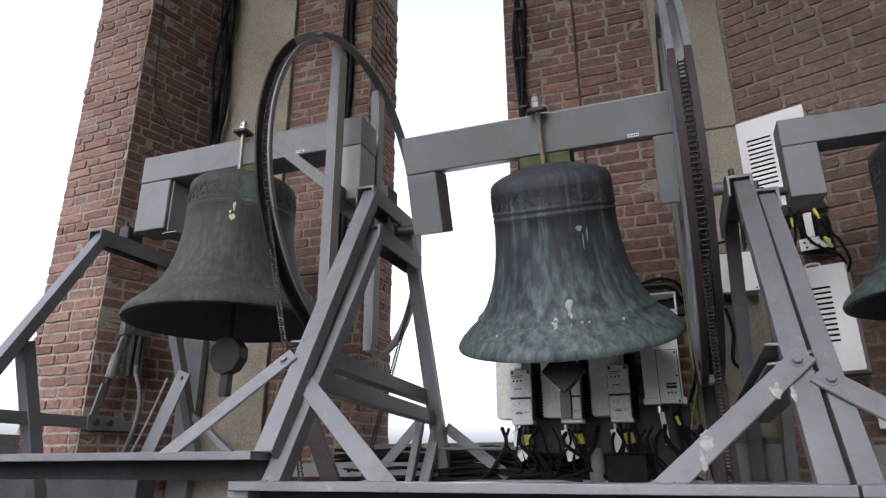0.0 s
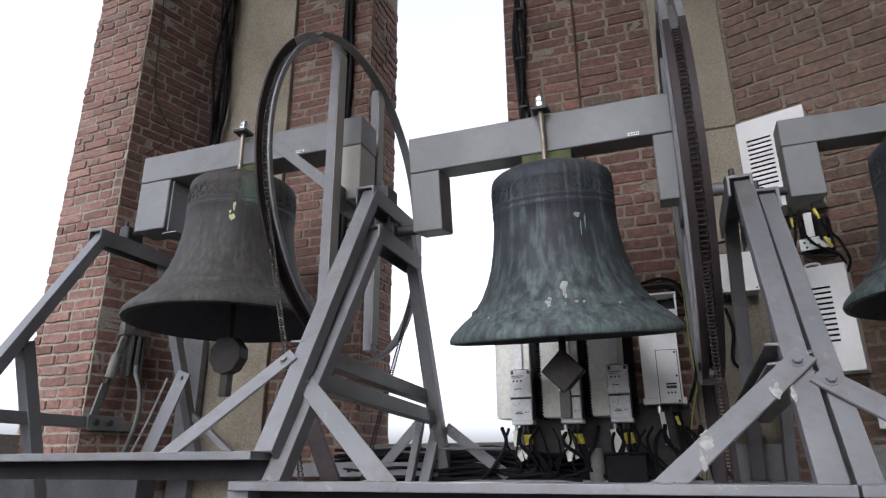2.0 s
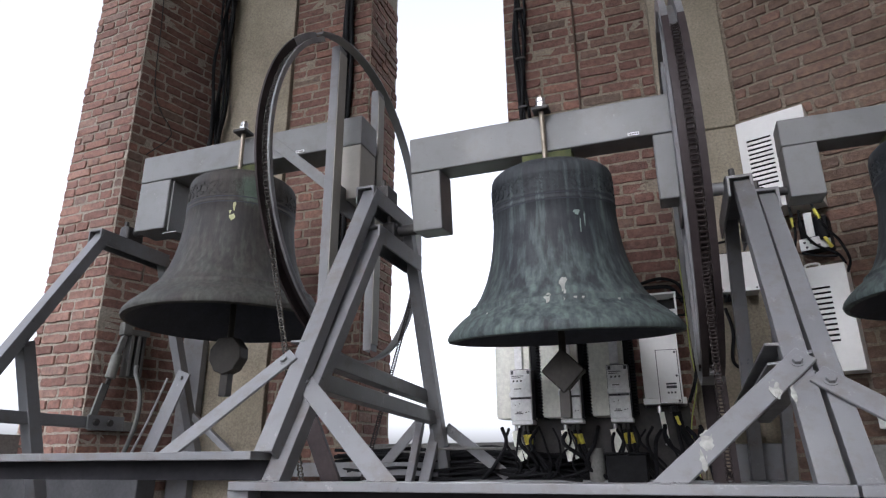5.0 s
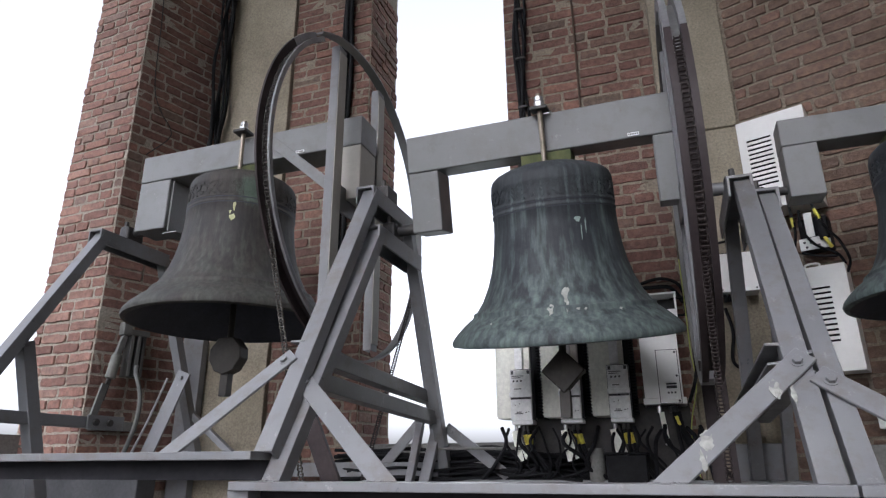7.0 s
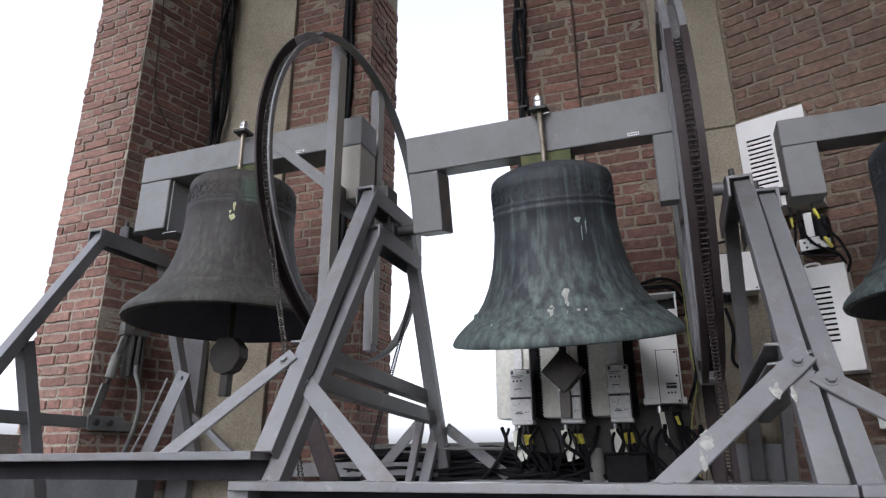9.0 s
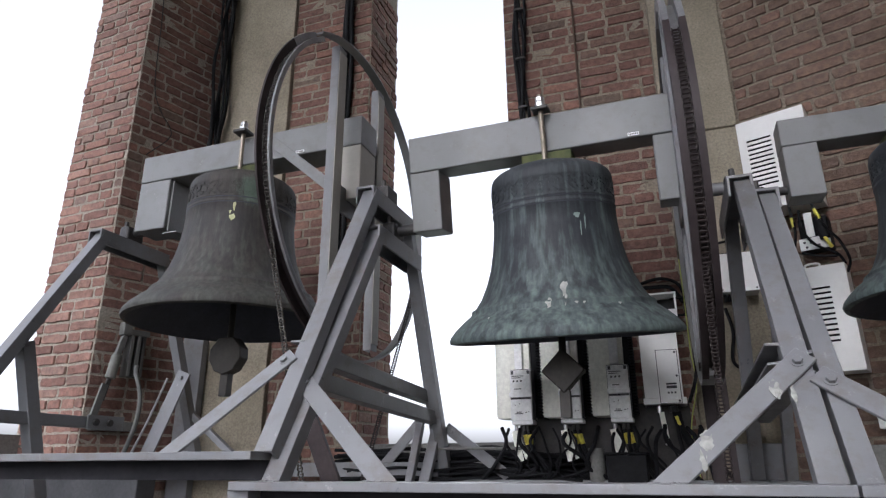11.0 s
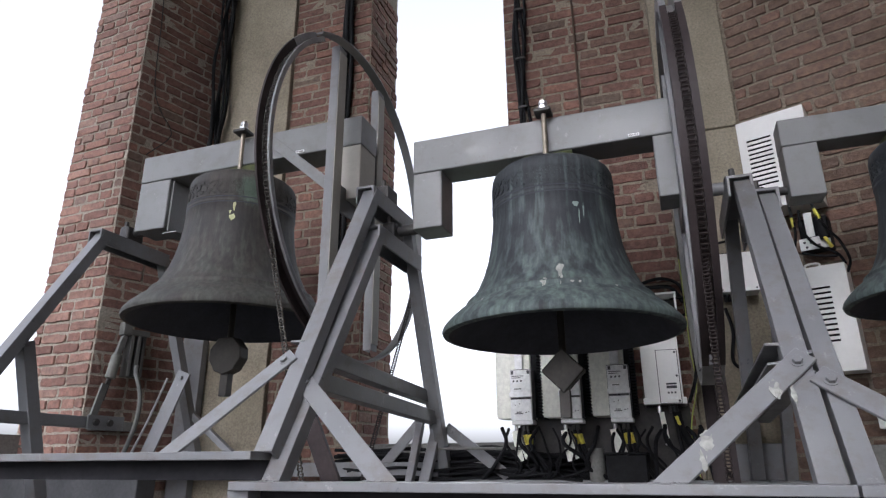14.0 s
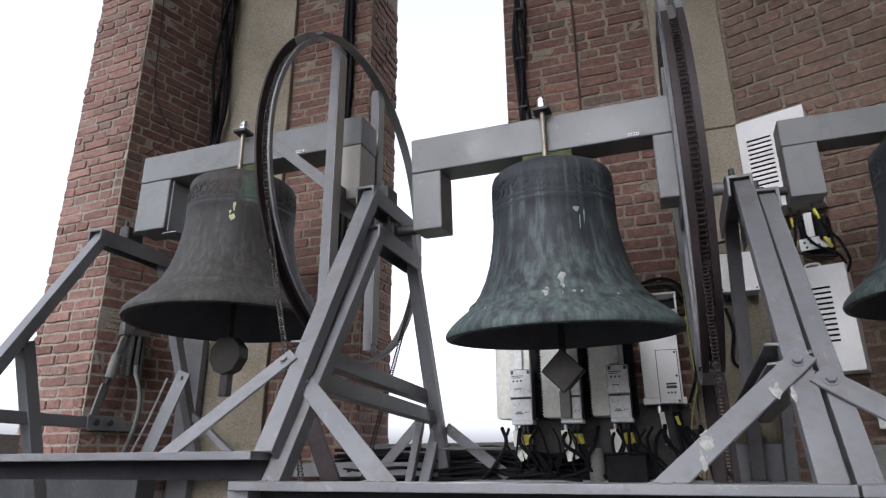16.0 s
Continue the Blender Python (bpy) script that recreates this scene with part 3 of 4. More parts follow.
# ---- bell frames ----
def bell_frame(x0, x1, top, base, k, label, beam, foot_y=1.60, wide=0.061, rise=0.27, rear=0.0, shift=0.0, lift=0.0):
    """Two trapezoid side frames at x0 and x1 under the bearings, joined by front and rear beams."""
    e = empty("bell_trestle", pose((x0 + x1) / 2, AXIS_Y, base), label, "trestle", "steel bell trestles")
    cx, cz = (x0 + x1) / 2, base

    def at(x, y, z):
        return Vector((x - cx, y - AXIS_Y, z - cz))

    half = 0.20
    for x in (x0, x1):
        part("bearer", bar(at(x, AXIS_Y - half - 0.02, top), at(x, AXIS_Y + half + 0.04, top), channel(0.082, 0.075, 0.008), (1, 0, 0), 0.0015), STEEL, e, "grey channel bearer under the shaft")
        fl = part("front_leg", bar(at(x + shift, AXIS_Y - half, top - 0.012), at(x + shift * 0.5, foot_y, base + 0.004), channel(wide, 0.05, 0.008), (-1, 0, 0), 0.0015), STEEL, e, "scuffed grey channel leg")
        part("rear_leg", bar(at(x + rear, AXIS_Y + half, top - 0.012), at(x + rear, 3.10, base - 0.1), channel(wide * 0.85, 0.05, 0.008), (-1, 0, 0), 0.0015), STEEL, e, "scuffed grey channel leg")
        zc = base + rise
        yf = foot_y + (AXIS_Y - half - foot_y) * rise / (top - base)
        if x > -2.0:
            part("cross_member", bar(at(x, yf + 0.03, zc + 0.015 + lift), at(x, 3.02, zc - 0.04 + lift), channel(0.058, 0.055, 0.008), (0, 0, -1), 0.0015), STEEL, e)
        housing = part("bearing", box(x - cx - 0.03, x - cx + 0.03, -0.055, 0.055, top - cz + 0.001, top - cz + 0.075, 0.012), DARK, e, "black bearing housing")
        part("bearing_bolt", bar(at(x - 0.0, AXIS_Y - 0.04, top + 0.07), at(x, AXIS_Y - 0.04, top + 0.10), disc(6, 0.011), (1, 0, 0)), DARK, housing)
    # open channel: a lip above, the web set back under it
    fb = part("front_beam", box(beam[0] - cx, beam[1] - cx, foot_y - 0.055 - AXIS_Y, foot_y + 0.05 - AXIS_Y, -0.019, 0.004, 0.002), STEEL, e, "grey steel front beam")
    # the shade that the lip throws on the web is in its colour
    part("web", box(beam[0] - cx, beam[1] - cx, foot_y + 0.03 - AXIS_Y, foot_y + 0.04 - AXIS_Y, -0.075, -0.0195), WEB_SHADE, fb, "web with the lip's shade in its colour")
    for x in (max(beam[0], -3.3) + 0.05, beam[1] - 0.05):
        for y in (foot_y, 3.06):
            part("support_post", box(x - cx - 0.035, x - cx + 0.035, y - AXIS_Y - 0.03, y - AXIS_Y + 0.03, -base, -0.12 if y > 2 else -0.078, 0.003), STEEL, e, "grey steel support post")
    part("rear_beam", bar(at(beam[0], 3.06, base - 0.06), at(beam[1], 3.06, base - 0.06), flat(0.07, 0.06), (0, 0, 1), 0.003), STEEL, e)
    return e, at


def brace(e, at, p0, p1, wide=0.057, label="flat grey brace", normal=(0, -0.845, 0.534), cut=None):
    """A flat bar bolted at p0; cut is the height of the beam that it is welded down on."""
    d = (Vector(p1) - Vector(p0)).normalized()
    bm = bar(at(*p0) - d * 0.035, at(*p1) + (d * 0.07 if cut else d * 0), flat(wide, 0.009), Vector(normal).cross(d), 0.0015)
    if cut:
        bmesh.ops.bisect_plane(bm, geom=bm.verts[:] + bm.edges[:] + bm.faces[:], plane_co=at(0, 0, cut), plane_no=(0, 0, -1), clear_outer=True)
        bmesh.ops.holes_fill(bm, edges=[g for g in bm.edges if g.is_boundary])
    b = part("brace", bm, STEEL, e, label)
    q, n = at(*p0), Vector(normal)
    part("bolt", bar(q - n * 0.002, q + n * 0.016, disc(6, 0.0125), (1, 0, 0), 0.001), STEEL, b, "hexagon bolt head")
    part("washer", bar(q + n * 0.0035, q + n * 0.0065, disc(14, 0.017), (1, 0, 0)), STEEL, b)


def weld(e, at, x0, x1, y, z, seed):
    rng = random.Random(seed)
    bm = bmesh.new()
    for i in range(12):
        c = at(x0 + (x1 - x0) * (i + rng.uniform(0, 0.8)) / 12, y + rng.uniform(-0.003, 0.003), z)
        r = rng.uniform(0.003, 0.0065)
        ball = bmesh.ops.create_icosphere(bm, subdivisions=1, radius=r)
        for v in ball["verts"]:
            v.co = c + Vector((v.co.x * 1.5, v.co.y, v.co.z * rng.uniform(0.7, 1.0)))
    part("weld_bead", bm, STEEL, e, "lumpy painted weld bead")["kind"] = "stuff"


frame_mid, at = bell_frame(-1.095, 0.281, 2.42, 1.45, 1.0, "grey painted steel bell frame with bolted braces", (-1.185, 0.318), wide=0.059, rise=0.295, shift=0.012)
brace(frame_mid, at, (-1.096, 1.768, 1.737), (-0.748, 1.592, 1.462), cut=1.4545)
brace(frame_mid, at, (0.286, 1.763, 1.729), (-0.026, 1.592, 1.462), cut=1.4545)
weld(frame_mid, at, -0.79, -0.70, 1.578, 1.455, 1)
weld(frame_mid, at, -0.085, 0.0, 1.578, 1.455, 2)
weld(frame_mid, at, -1.10, -1.05, 1.575, 1.455, 3)
back = (0, -1, 0)
brace(frame_mid, at, (-1.055, 3.05, 1.645), (-0.74, 3.05, 1.41), 0.05, normal=back)
brace(frame_mid, at, (-1.235, 3.05, 1.68), (-1.47, 3.05, 1.43), 0.05, normal=back)
part("foot_strut", bar(at(-1.20, 3.0, 1.68), at(-1.225, 2.9, 1.36), flat(0.035, 0.035), (1, 0, 0), 0.002), STEEL, frame_mid)
part("foot_strut", bar(at(-1.12, 3.02, 1.66), at(-1.16, 2.92, 1.36), flat(0.05, 0.03), (1, 0, 0), 0.002), STEEL, frame_mid)
frame_west, at = bell_frame(-2.60, -1.128, 2.60, 1.53, 1.0, "grey painted steel bell frame of the still bell", (-3.4, -1.12), rise=0.295, shift=0.014, lift=0.018)
brace(frame_west, at, (-1.17, 1.752, 1.812), (-1.455, 1.592, 1.525), cut=1.5345)
brace(frame_west, at, (-2.55, 2.84, 1.95), (-2.73, 2.80, 1.45), 0.085, normal=back)
part("foot_strut", bar(at(-2.587, 3.0, 1.76), at(-2.30, 3.0, 1.555), flat(0.035, 0.03), (0, 0, 1), 0.002), STEEL, frame_west)
part("cross_member", bar(at(-2.60, 1.72, 1.69), at(-2.60, 2.33, 1.686), flat(0.05, 0.05), (0, 0, 1), 0.002), STEEL, frame_west)
endp = part("end_plate", box(-2.60 + 1.864 + 0.026, -2.60 + 1.864 + 0.036, 2.29 - AXIS_Y, 2.50 - AXIS_Y, 1.655 - 1.53, 1.72 - 1.53, 0.002), STEEL, frame_west, "bolted end plate")
for y in (2.33, 2.41):
    part("bolt", bar(at(-2.564, y, 1.687), at(-2.55, y, 1.687), disc(8, 0.017), (0, 1, 0), 0.002), DARK, endp)
part("post", bar(at(-2.595, 1.93, 2.0), at(-2.595, 2.13, 1.35), flat(0.056, 0.056), (1, 0, 0), 0.002), STEEL, frame_west, "grey steel post")
part("prop", bar(at(-1.54, 2.5, 1.72), at(-1.385, 2.5, 1.40), flat(0.08, 0.02), (1, 0, 0), 0.002), RIM, frame_west, "dark brown steel prop")
frame_east, at = bell_frame(0.352, 1.25, 2.36, 1.45, 1.0, "grey painted steel bell frame of the smaller bell", (0.324, 1.9), wide=0.05, rear=0.055, shift=0.006)
brace(frame_east, at, (0.345, 1.735, 1.678), (0.62, 1.592, 1.455), cut=1.4545)


# ---- chains down to the motors ----
def drive_chain(x, y0, z0, y1, z1, label, metal=None):
    ob = chain_line("drive_chain", (0, y0 - AXIS_Y, z0), (0, y1 - AXIS_Y, z1), 0.0105, 0.018, None, metal)
    ob.matrix_basis = pose(x, AXIS_Y, 0)
    return tagged(ob, label, "chain", "drive chains")


drive_chain(0.115, 1.785, 2.20, 2.16, 1.20, "oily roller chain running down from the swinging wheel")
drive_chain(-1.285, 1.74, 2.37, 2.17, 1.20, "oily roller chain running down from the still wheel", CHAIN_LIT)
drive_chain(-1.25, 3.02, 2.37, 2.36, 1.20, "slack roller chain behind the still wheel")
guard = empty("chain_guard", pose(0.14, 2.75, 1.10), "brown steel channel guard beside the chain", "guard")
part("channel_strip", bar((-0.02, 0.0, -0.1), (-0.02, 0.0, 0.78), channel(0.05, 0.03, 0.005), (-1, 0, 0), 0.001), RIM, guard)
part("channel_strip", bar((0.04, 0.0, -0.1), (0.035, 0.0, 0.76), flat(0.022, 0.03), (1, 0, 0), 0.001), RIM, guard)


# ---- droppings and stains on the bells ----
def splat(parent, name, cx, cz, w, h, material, seed, k=1.0, lift=0.0012, squat=1.0):
    """An irregular patch on the side of a bell that faces the room; cx is its place across, cz its height."""
    rng = random.Random(seed)
    prof = [(-0.3 + (z + 0.3) * squat if z > -0.3 else z, r) for r, z in OUTER]
    zs, rs = [p[0] * k for p in prof][::-1], [p[1] * k for p in prof][::-1]
    bm = bmesh.new()

    def on(x, z):
        r = float(np.interp(z, zs, rs)) + lift
        a = math.asin(max(-1, min(1, x / r)))
        return bm.verts.new((r * math.sin(a), -r * math.cos(a), z))

    n = 14
    rim = []
    for i in range(n):
        a = 2 * math.pi * i / n
        q = rng.uniform(0.65, 1.1)
        dz = math.sin(a) * h / 2 * q
        rim.append(on(cx + math.cos(a) * w / 2 * q * (1.0 if dz > 0 else 0.7), cz + dz * (1.0 if dz > 0 else 1.25)))
    mid = on(cx, cz)
    for i in range(n):
        bm.faces.new((mid, rim[i], rim[(i + 1) % n]))
    return part(name, bm, material, parent)


mid_body = [o for o in bell.children if o.name.startswith("bell_body")][0]
west_body = [o for o in bell_west.children if o.name.startswith("bell_body")][0]
for cx, cz, w, h, sd in ((0.061, -0.345, 0.030, 0.055, 1), (0.068, -0.385, 0.010, 0.05, 2), (0.012, -0.394, 0.028, 0.036, 3), (0.105, -0.40, 0.016, 0.010, 4), (0.128, -0.402, 0.012, 0.008, 5), (0.118, -0.075, 0.026, 0.022, 6), (0.128, -0.125, 0.006, 0.07, 7), (0.143, -0.10, 0.006, 0.06, 8), (-0.21, -0.43, 0.012, 0.010, 9), (0.24, -0.41, 0.014, 0.009, 10)):
    splat(mid_body, "dropping", cx, cz, w, h, GUANO if sd < 6 or sd > 8 else PALE_GREEN, sd)
for cx, cz, w, h, sd in ((0.128, -0.045, 0.014, 0.05, 21), (0.126, -0.098, 0.030, 0.032, 22), (0.115, -0.075, 0.010, 0.02, 23)):
    splat(west_body, "dropping", cx, cz, w, h, LIME, sd, 1.05, squat=0.95)

# ---- motor drives and cabinets on the north wall ----
def bars(bm, x0, x1, y, rows, h, t=0.0012):
    for z, a, b in rows:
        add_box(bm, x0 + (x1 - x0) * a, x0 + (x1 - x0) * b, y - t, y, z, z + h)


def motor_drive(x0, x1, m0, m1, label):
    e = empty("motor_drive", pose(x0, 3.2, 1.70), label, "motor drive", "motor drives on the wall")
    w = x1 - x0
    part("housing", box(0, w, -0.14, 0.0, 0.0, 0.43, 0.004), CREAM, e, "cream painted housing")
    hs = part("heat_sink", box(w + 0.001, w + 0.028, -0.12, 0.0, 0.005, 0.42), BLACK, e, "black ribbed heat sink")
    fin = None
    for i in range(30):
        if fin is None:
            fin = part("fin", box(w + 0.0285, w + 0.043, -0.125, -0.005, 0.01, 0.016), BLACK, hs)
        else:
            f = new("fin", fin.data)
            f.parent = hs
            f.matrix_basis = Matrix.Translation((0, 0, 0.0137 * i))
    bm = bmesh.new()
    for i in range(28):
        add_box(bm, -0.006, -0.0005, -0.135, -0.01, 0.012 + 0.0147 * i, 0.018 + 0.0147 * i)
    part("ribs", bm, CREAM, e)
    a, b = m0 - x0, m1 - x0
    part("spacer", box(a + 0.012, a + 0.05, -0.165, -0.141, 0.228, 0.36, 0.003), PALE, e, "grey cable cover")
    mod = part("control_module", box(a, b, -0.22, -0.141, -0.015, 0.216, 0.003), PALE, e, "light grey control module")
    part("gasket", box(a - 0.003, b + 0.003, -0.2, -0.1405, -0.012, 0.221, 0.002), INK, mod)
    part("hinge_ledge", box(a - 0.004, b + 0.004, -0.228, -0.2205, 0.090, 0.112, 0.003), PALE, mod)
    # dark strip painted as the shadow below the ledge
    part("ledge_shadow", box(a + 0.002, b - 0.002, -0.2245, -0.2205, 0.080, 0.0885, 0.001), INK, mod)
    part("foot_lip", box(a + 0.002, b + 0.006, -0.232, -0.15, -0.034, -0.0165, 0.003), PALE, mod)
    for x in (a + 0.006, b - 0.016):
        part("latch", box(x, x + 0.012, -0.2245, -0.2205, 0.196, 0.212, 0.001), INK, mod)
    part("label_patch", box(a + 0.01, a + 0.06, -0.2225, -0.2205, 0.134, 0.150), WHITE, mod)
    bm = bmesh.new()
    W = b - a
    bars(bm, a + 0.008, b - 0.01, -0.2206, [(0.186, 0, 0.72), (0.178, 0, 0.55)], 0.003)
    for i in range(3):
        add_box(bm, a + 0.014 + 0.018 * i, a + 0.022 + 0.018 * i, -0.2218, -0.2206, 0.160, 0.168)
    bars(bm, a + 0.02, b - 0.01, -0.2206, [(0.126, 0, 0.5), (0.058, 0.3, 0.38), (0.052, 0.0, 0.05), (0.02, 0.1, 0.45), (0.013, 0.0, 0.55), (0.018, 0.7, 0.82), (0.02, 0.92, 0.97)], 0.004)
    part("print", bm, INK, mod, "small dark print")["kind"] = "stuff"
    part("knob", bar((a + 0.5 * W, -0.221, 0.084), (a + 0.5 * W, -0.229, 0.084), disc(8, 0.004), (1, 0, 0)), BLACK, mod)
    # glands, sleeved leads and the screen braid hanging out of it
    for i, dx in enumerate((0.012, 0.05, 0.068)):
        part("gland", bar((a + dx, -0.17, -0.035), (a + dx, -0.17, -0.062), disc(10, 0.009), (1, 0, 0), 0.001), DARK if i else BARE, e)
    for i, dx in enumerate((0.052, 0.074)):
        sl = add_tube(bmesh.new(), [(a + dx, -0.172, -0.062), (a + dx + 0.008, -0.178, -0.10), (a + dx + 0.03, -0.17, -0.17), (a + dx + 0.09, -0.14, -0.27)], 0.0075)
        smooth(part("lead", sl, BLACK, e, "black lead"))
        part("sleeve", bar((a + dx + 0.001, -0.1755, -0.078), (a + dx + 0.012, -0.1765, -0.122), disc(8, 0.0105), (1, 0, 0)), YELLOW, e, "yellow cable marker")
    part("braid", bar((a + 0.004, -0.178, -0.06), (a + 0.03, -0.186, -0.195), flat(0.03, 0.004), (1, 0, 0), 0.001), CREAM, e, "pale flat braid")
    part("braid", bar((a + 0.022, -0.176, -0.08), (a + 0.058, -0.18, -0.185), flat(0.016, 0.004), (1, 0, 0), 0.001), CREAM, e, "pale flat braid")
    return e


motor_drive(-0.825, -0.655, -0.737, -0.638, "cream motor drive with control module on the brick wall")
motor_drive(-0.600, -0.425, -0.507, -0.412, "cream motor drive behind the clapper on the brick wall")
motor_drive(-0.372, -0.215, -0.287, -0.196, "cream motor drive with black heat sink")

cab = empty("control_cabinet", pose(-0.05, 3.2, 1.74), "white sheet steel control cabinet with screwed door", "cabinet")
part("housing", box(-0.085, 0.078, -0.18, 0.0, 0.0, 0.325, 0.004), WHITE, cab)
part("mounting_flange", box(-0.092, 0.090, -0.182, -0.02, 0.0, 0.028, 0.003), WHITE, cab)
door = part("door", box(-0.018, 0.068, -0.188, -0.1835, 0.004, 0.235, 0.002), WHITE, cab)
part("door_gap", box(-0.021, 0.071, -0.1832, -0.1803, 0.001, 0.238), INK, cab)
for x, z in ((0.060, 0.224), (0.060, 0.12), (0.060, 0.012)):
    part("screw", bar((x, -0.188, z), (x, -0.192, z), disc(10, 0.005), (1, 0, 0)), INK, door)
part("label_patch", box(0.012, 0.055, -0.1895, -0.1882, 0.02, 0.034), PALE, door)
bm = bmesh.new()
for z0, a0, b0, h0 in ((0.082, 0.012, 0.055, 0.008), (0.066, 0.012, 0.055, 0.012), (0.044, 0.014, 0.022, 0.008), (0.044, 0.028, 0.036, 0.008), (0.044, 0.042, 0.050, 0.008)):
    add_box(bm, a0, b0, -0.1896, -0.1882, z0, z0 + h0)
part("print", bm, INK, door, "small dark print")["kind"] = "stuff"
for x, c in ((-0.03, BARE), (0.02, DARK), (0.04, DARK)):
    part("gland", bar((x, -0.12, -0.001), (x, -0.12, -0.032), disc(10, 0.010), (1, 0, 0)), c, cab)
part("braid", bar((-0.022, -0.13, -0.03), (-0.008, -0.14, -0.17), flat(0.022, 0.004), (1, 0, 0), 0.001), CREAM, cab, "pale flat braid")
part("sleeve", bar((0.038, -0.125, -0.05), (0.048, -0.13, -0.09), disc(8, 0.010), (1, 0, 0)), YELLOW, cab, "yellow cable marker")
for x in (0.03, 0.043, 0.052):
    smooth(part("lead", add_tube(bmesh.new(), [(x, -0.12, -0.03), (x + 0.01, -0.13, -0.10), (x + 0.05, -0.12, -0.2), (x + 0.02, -0.1, -0.34)], 0.008), BLACK, cab, "black lead"))

jb = empty("junction_box", pose(0.0, 3.2, 2.10), "open white junction box above the cabinet", "junction box")
part("housing", box(-0.10, 0.045, -0.12, 0.0, 0.0, 0.075, 0.003), WHITE, jb)
part("lid", box(-0.11, 0.048, -0.13, 0.0, 0.145, 0.155, 0.002), WHITE, jb)
part("side_plate", box(0.038, 0.046, -0.125, 0.0, 0.0755, 0.1445, 0.001), WHITE, jb)
part("back_plate", box(-0.11, 0.037, -0.02, -0.001, 0.0755, 0.1445, 0.001), DARK, jb)

plate = empty("mounting_plate", pose(-0.35, 3.215, 1.40), "dark galvanised mounting plate behind the drives", "plate")
part("sheet", box(-0.40, 0.40, -0.008, 0.0, 0.0, 0.36, 0.001), DARK, plate)
for x in (-0.15, 0.08, 0.12, 0.36):
    part("screw", bar((x, -0.009, 0.27), (x, -0.016, 0.27), disc(8, 0.008), (1, 0, 0)), BLACK, plate)
trunk = empty("trunking_box", pose(-0.12, 3.1, 1.20), "black cable trunking box under the drives", "trunking")
part("body", box(-0.20, -0.03, -0.13, 0.13, 0.0, 0.33, 0.006), BLACK, trunk)
part("lid", box(-0.205, -0.025, -0.135, 0.13, 0.331, 0.34, 0.003), BLACK, trunk)
pipe = part("grey_pipe", rod((0, 0, -1.2), (0, 0, 0.36), 0.035, 20), GREYCON)
pipe.matrix_basis = pose(-0.37, 3.05, 1.20)
tagged(smooth(pipe), "dull grey upright pipe under the drives", "pipe")

# black cables lying along the foot of the wall
rng = random.Random(31)
for i in range(26):
    z, y = 1.40 + rng.random() * 0.17, 3.02 + rng.random() * 0.18
    x0, x1 = -1.75 + rng.random() * 0.3, -0.15 - rng.random() * 0.5
    pts = [(x0 + (x1 - x0) * j / 6, y + rng.uniform(-0.02, 0.02), z + rng.uniform(-0.012, 0.012) - (0.02 if j > 4 else 0)) for j in range(7)]
    cable("cable", pts, rng.choice((0.007, 0.009, 0.011)), BLACK, "black cable lying along the foot of the wall", "cable", "cables along the wall")
for i in range(26):
    x = -0.80 + rng.random() * 0.88
    pts = [(x, 3.04, 1.66 - rng.random() * 0.03), (x + rng.uniform(-0.03, 0.05), 2.99, 1.58), (x + rng.uniform(-0.06, 0.1), 3.02, 1.48), (x + rng.uniform(-0.16, 0.16), 3.06, 1.39), (x + rng.uniform(-0.3, 0.2), 3.08, 1.34)]
    cable("cable", pts, rng.choice((0.005, 0.007, 0.009)), BLACK, "black cable hanging from the motor drives", "cable", "cables under the drives")
tray = part("cable_rail", rod((-1.15, 3.0, 1.565), (-0.70, 3.0, 1.562), 0.007, 8), GREYCON)
tagged(tray, "thin grey rail holding the cables", "rail")

# wires beside the wheel
cable("earth_wire", [(0.083, 3.15, 2.43), (0.083, 3.14, 2.2), (0.082, 3.12, 1.985), (0.089, 3.12, 1.882), (0.085, 3.12, 1.806), (0.048, 3.11, 1.66), (0.043, 3.1, 1.541), (0.06, 3.1, 1.42)], 0.003, YGREEN, "yellow-green earth wire running down the wall", "wire")
cable("cable", [(0.095, 3.15, 2.45), (0.10, 3.13, 2.2), (0.098, 3.12, 2.0), (0.092, 3.12, 1.87), (0.05, 3.1, 1.75)], 0.008, BLACK, "black cable beside the concrete pilaster")
cable("cable", [(-0.12, 3.2, 2.335), (-0.02, 3.19, 2.353), (0.055, 3.17, 2.323), (0.085, 3.16, 2.26), (0.085, 3.15, 2.15)], 0.008, BLACK, "black cable clipped to the brick wall")
cable("cable", [(-0.14, 3.2, 2.315), (-0.05, 3.19, 2.312), (0.03, 3.18, 2.30), (0.08, 3.16, 2.22)], 0.010, BLACK, "black cable clipped to the brick wall")
clip = part("cable_clip", box(-0.012, 0.012, -0.035, 0.0, -0.012, 0.02, 0.004), RUST)
clip.matrix_basis = pose(-0.02, 3.225, 2.36)
tagged(clip, "small rusty metal cable clip on bricks", "clip")
for j, z in enumerate((2.245, 2.16)):
    cable("cable", [(0.02, 3.17, z), (0.06, 3.15, z - 0.004), (0.10, 3.15, z)], 0.006, BLACK, "short black cable tie across the wires")
cable("cable", [(0.26, 3.19, 2.18), (0.275, 3.15, 2.06), (0.255, 3.12, 1.93), (0.30, 3.16, 1.90), (0.42, 3.2, 1.93)], 0.008, BLACK, "black cable looping over the pilaster")
cable("cable", [(0.20, 3.2, 2.50), (0.28, 3.19, 2.505), (0.36, 3.19, 2.52)], 0.006, BLACK, "black cable entering the small box")
cable("earth_wire", [(0.235, 3.18, 2.14), (0.235, 3.17, 2.07)], 0.007, YELLOW, "yellow marker sleeve on a lead", "wire")

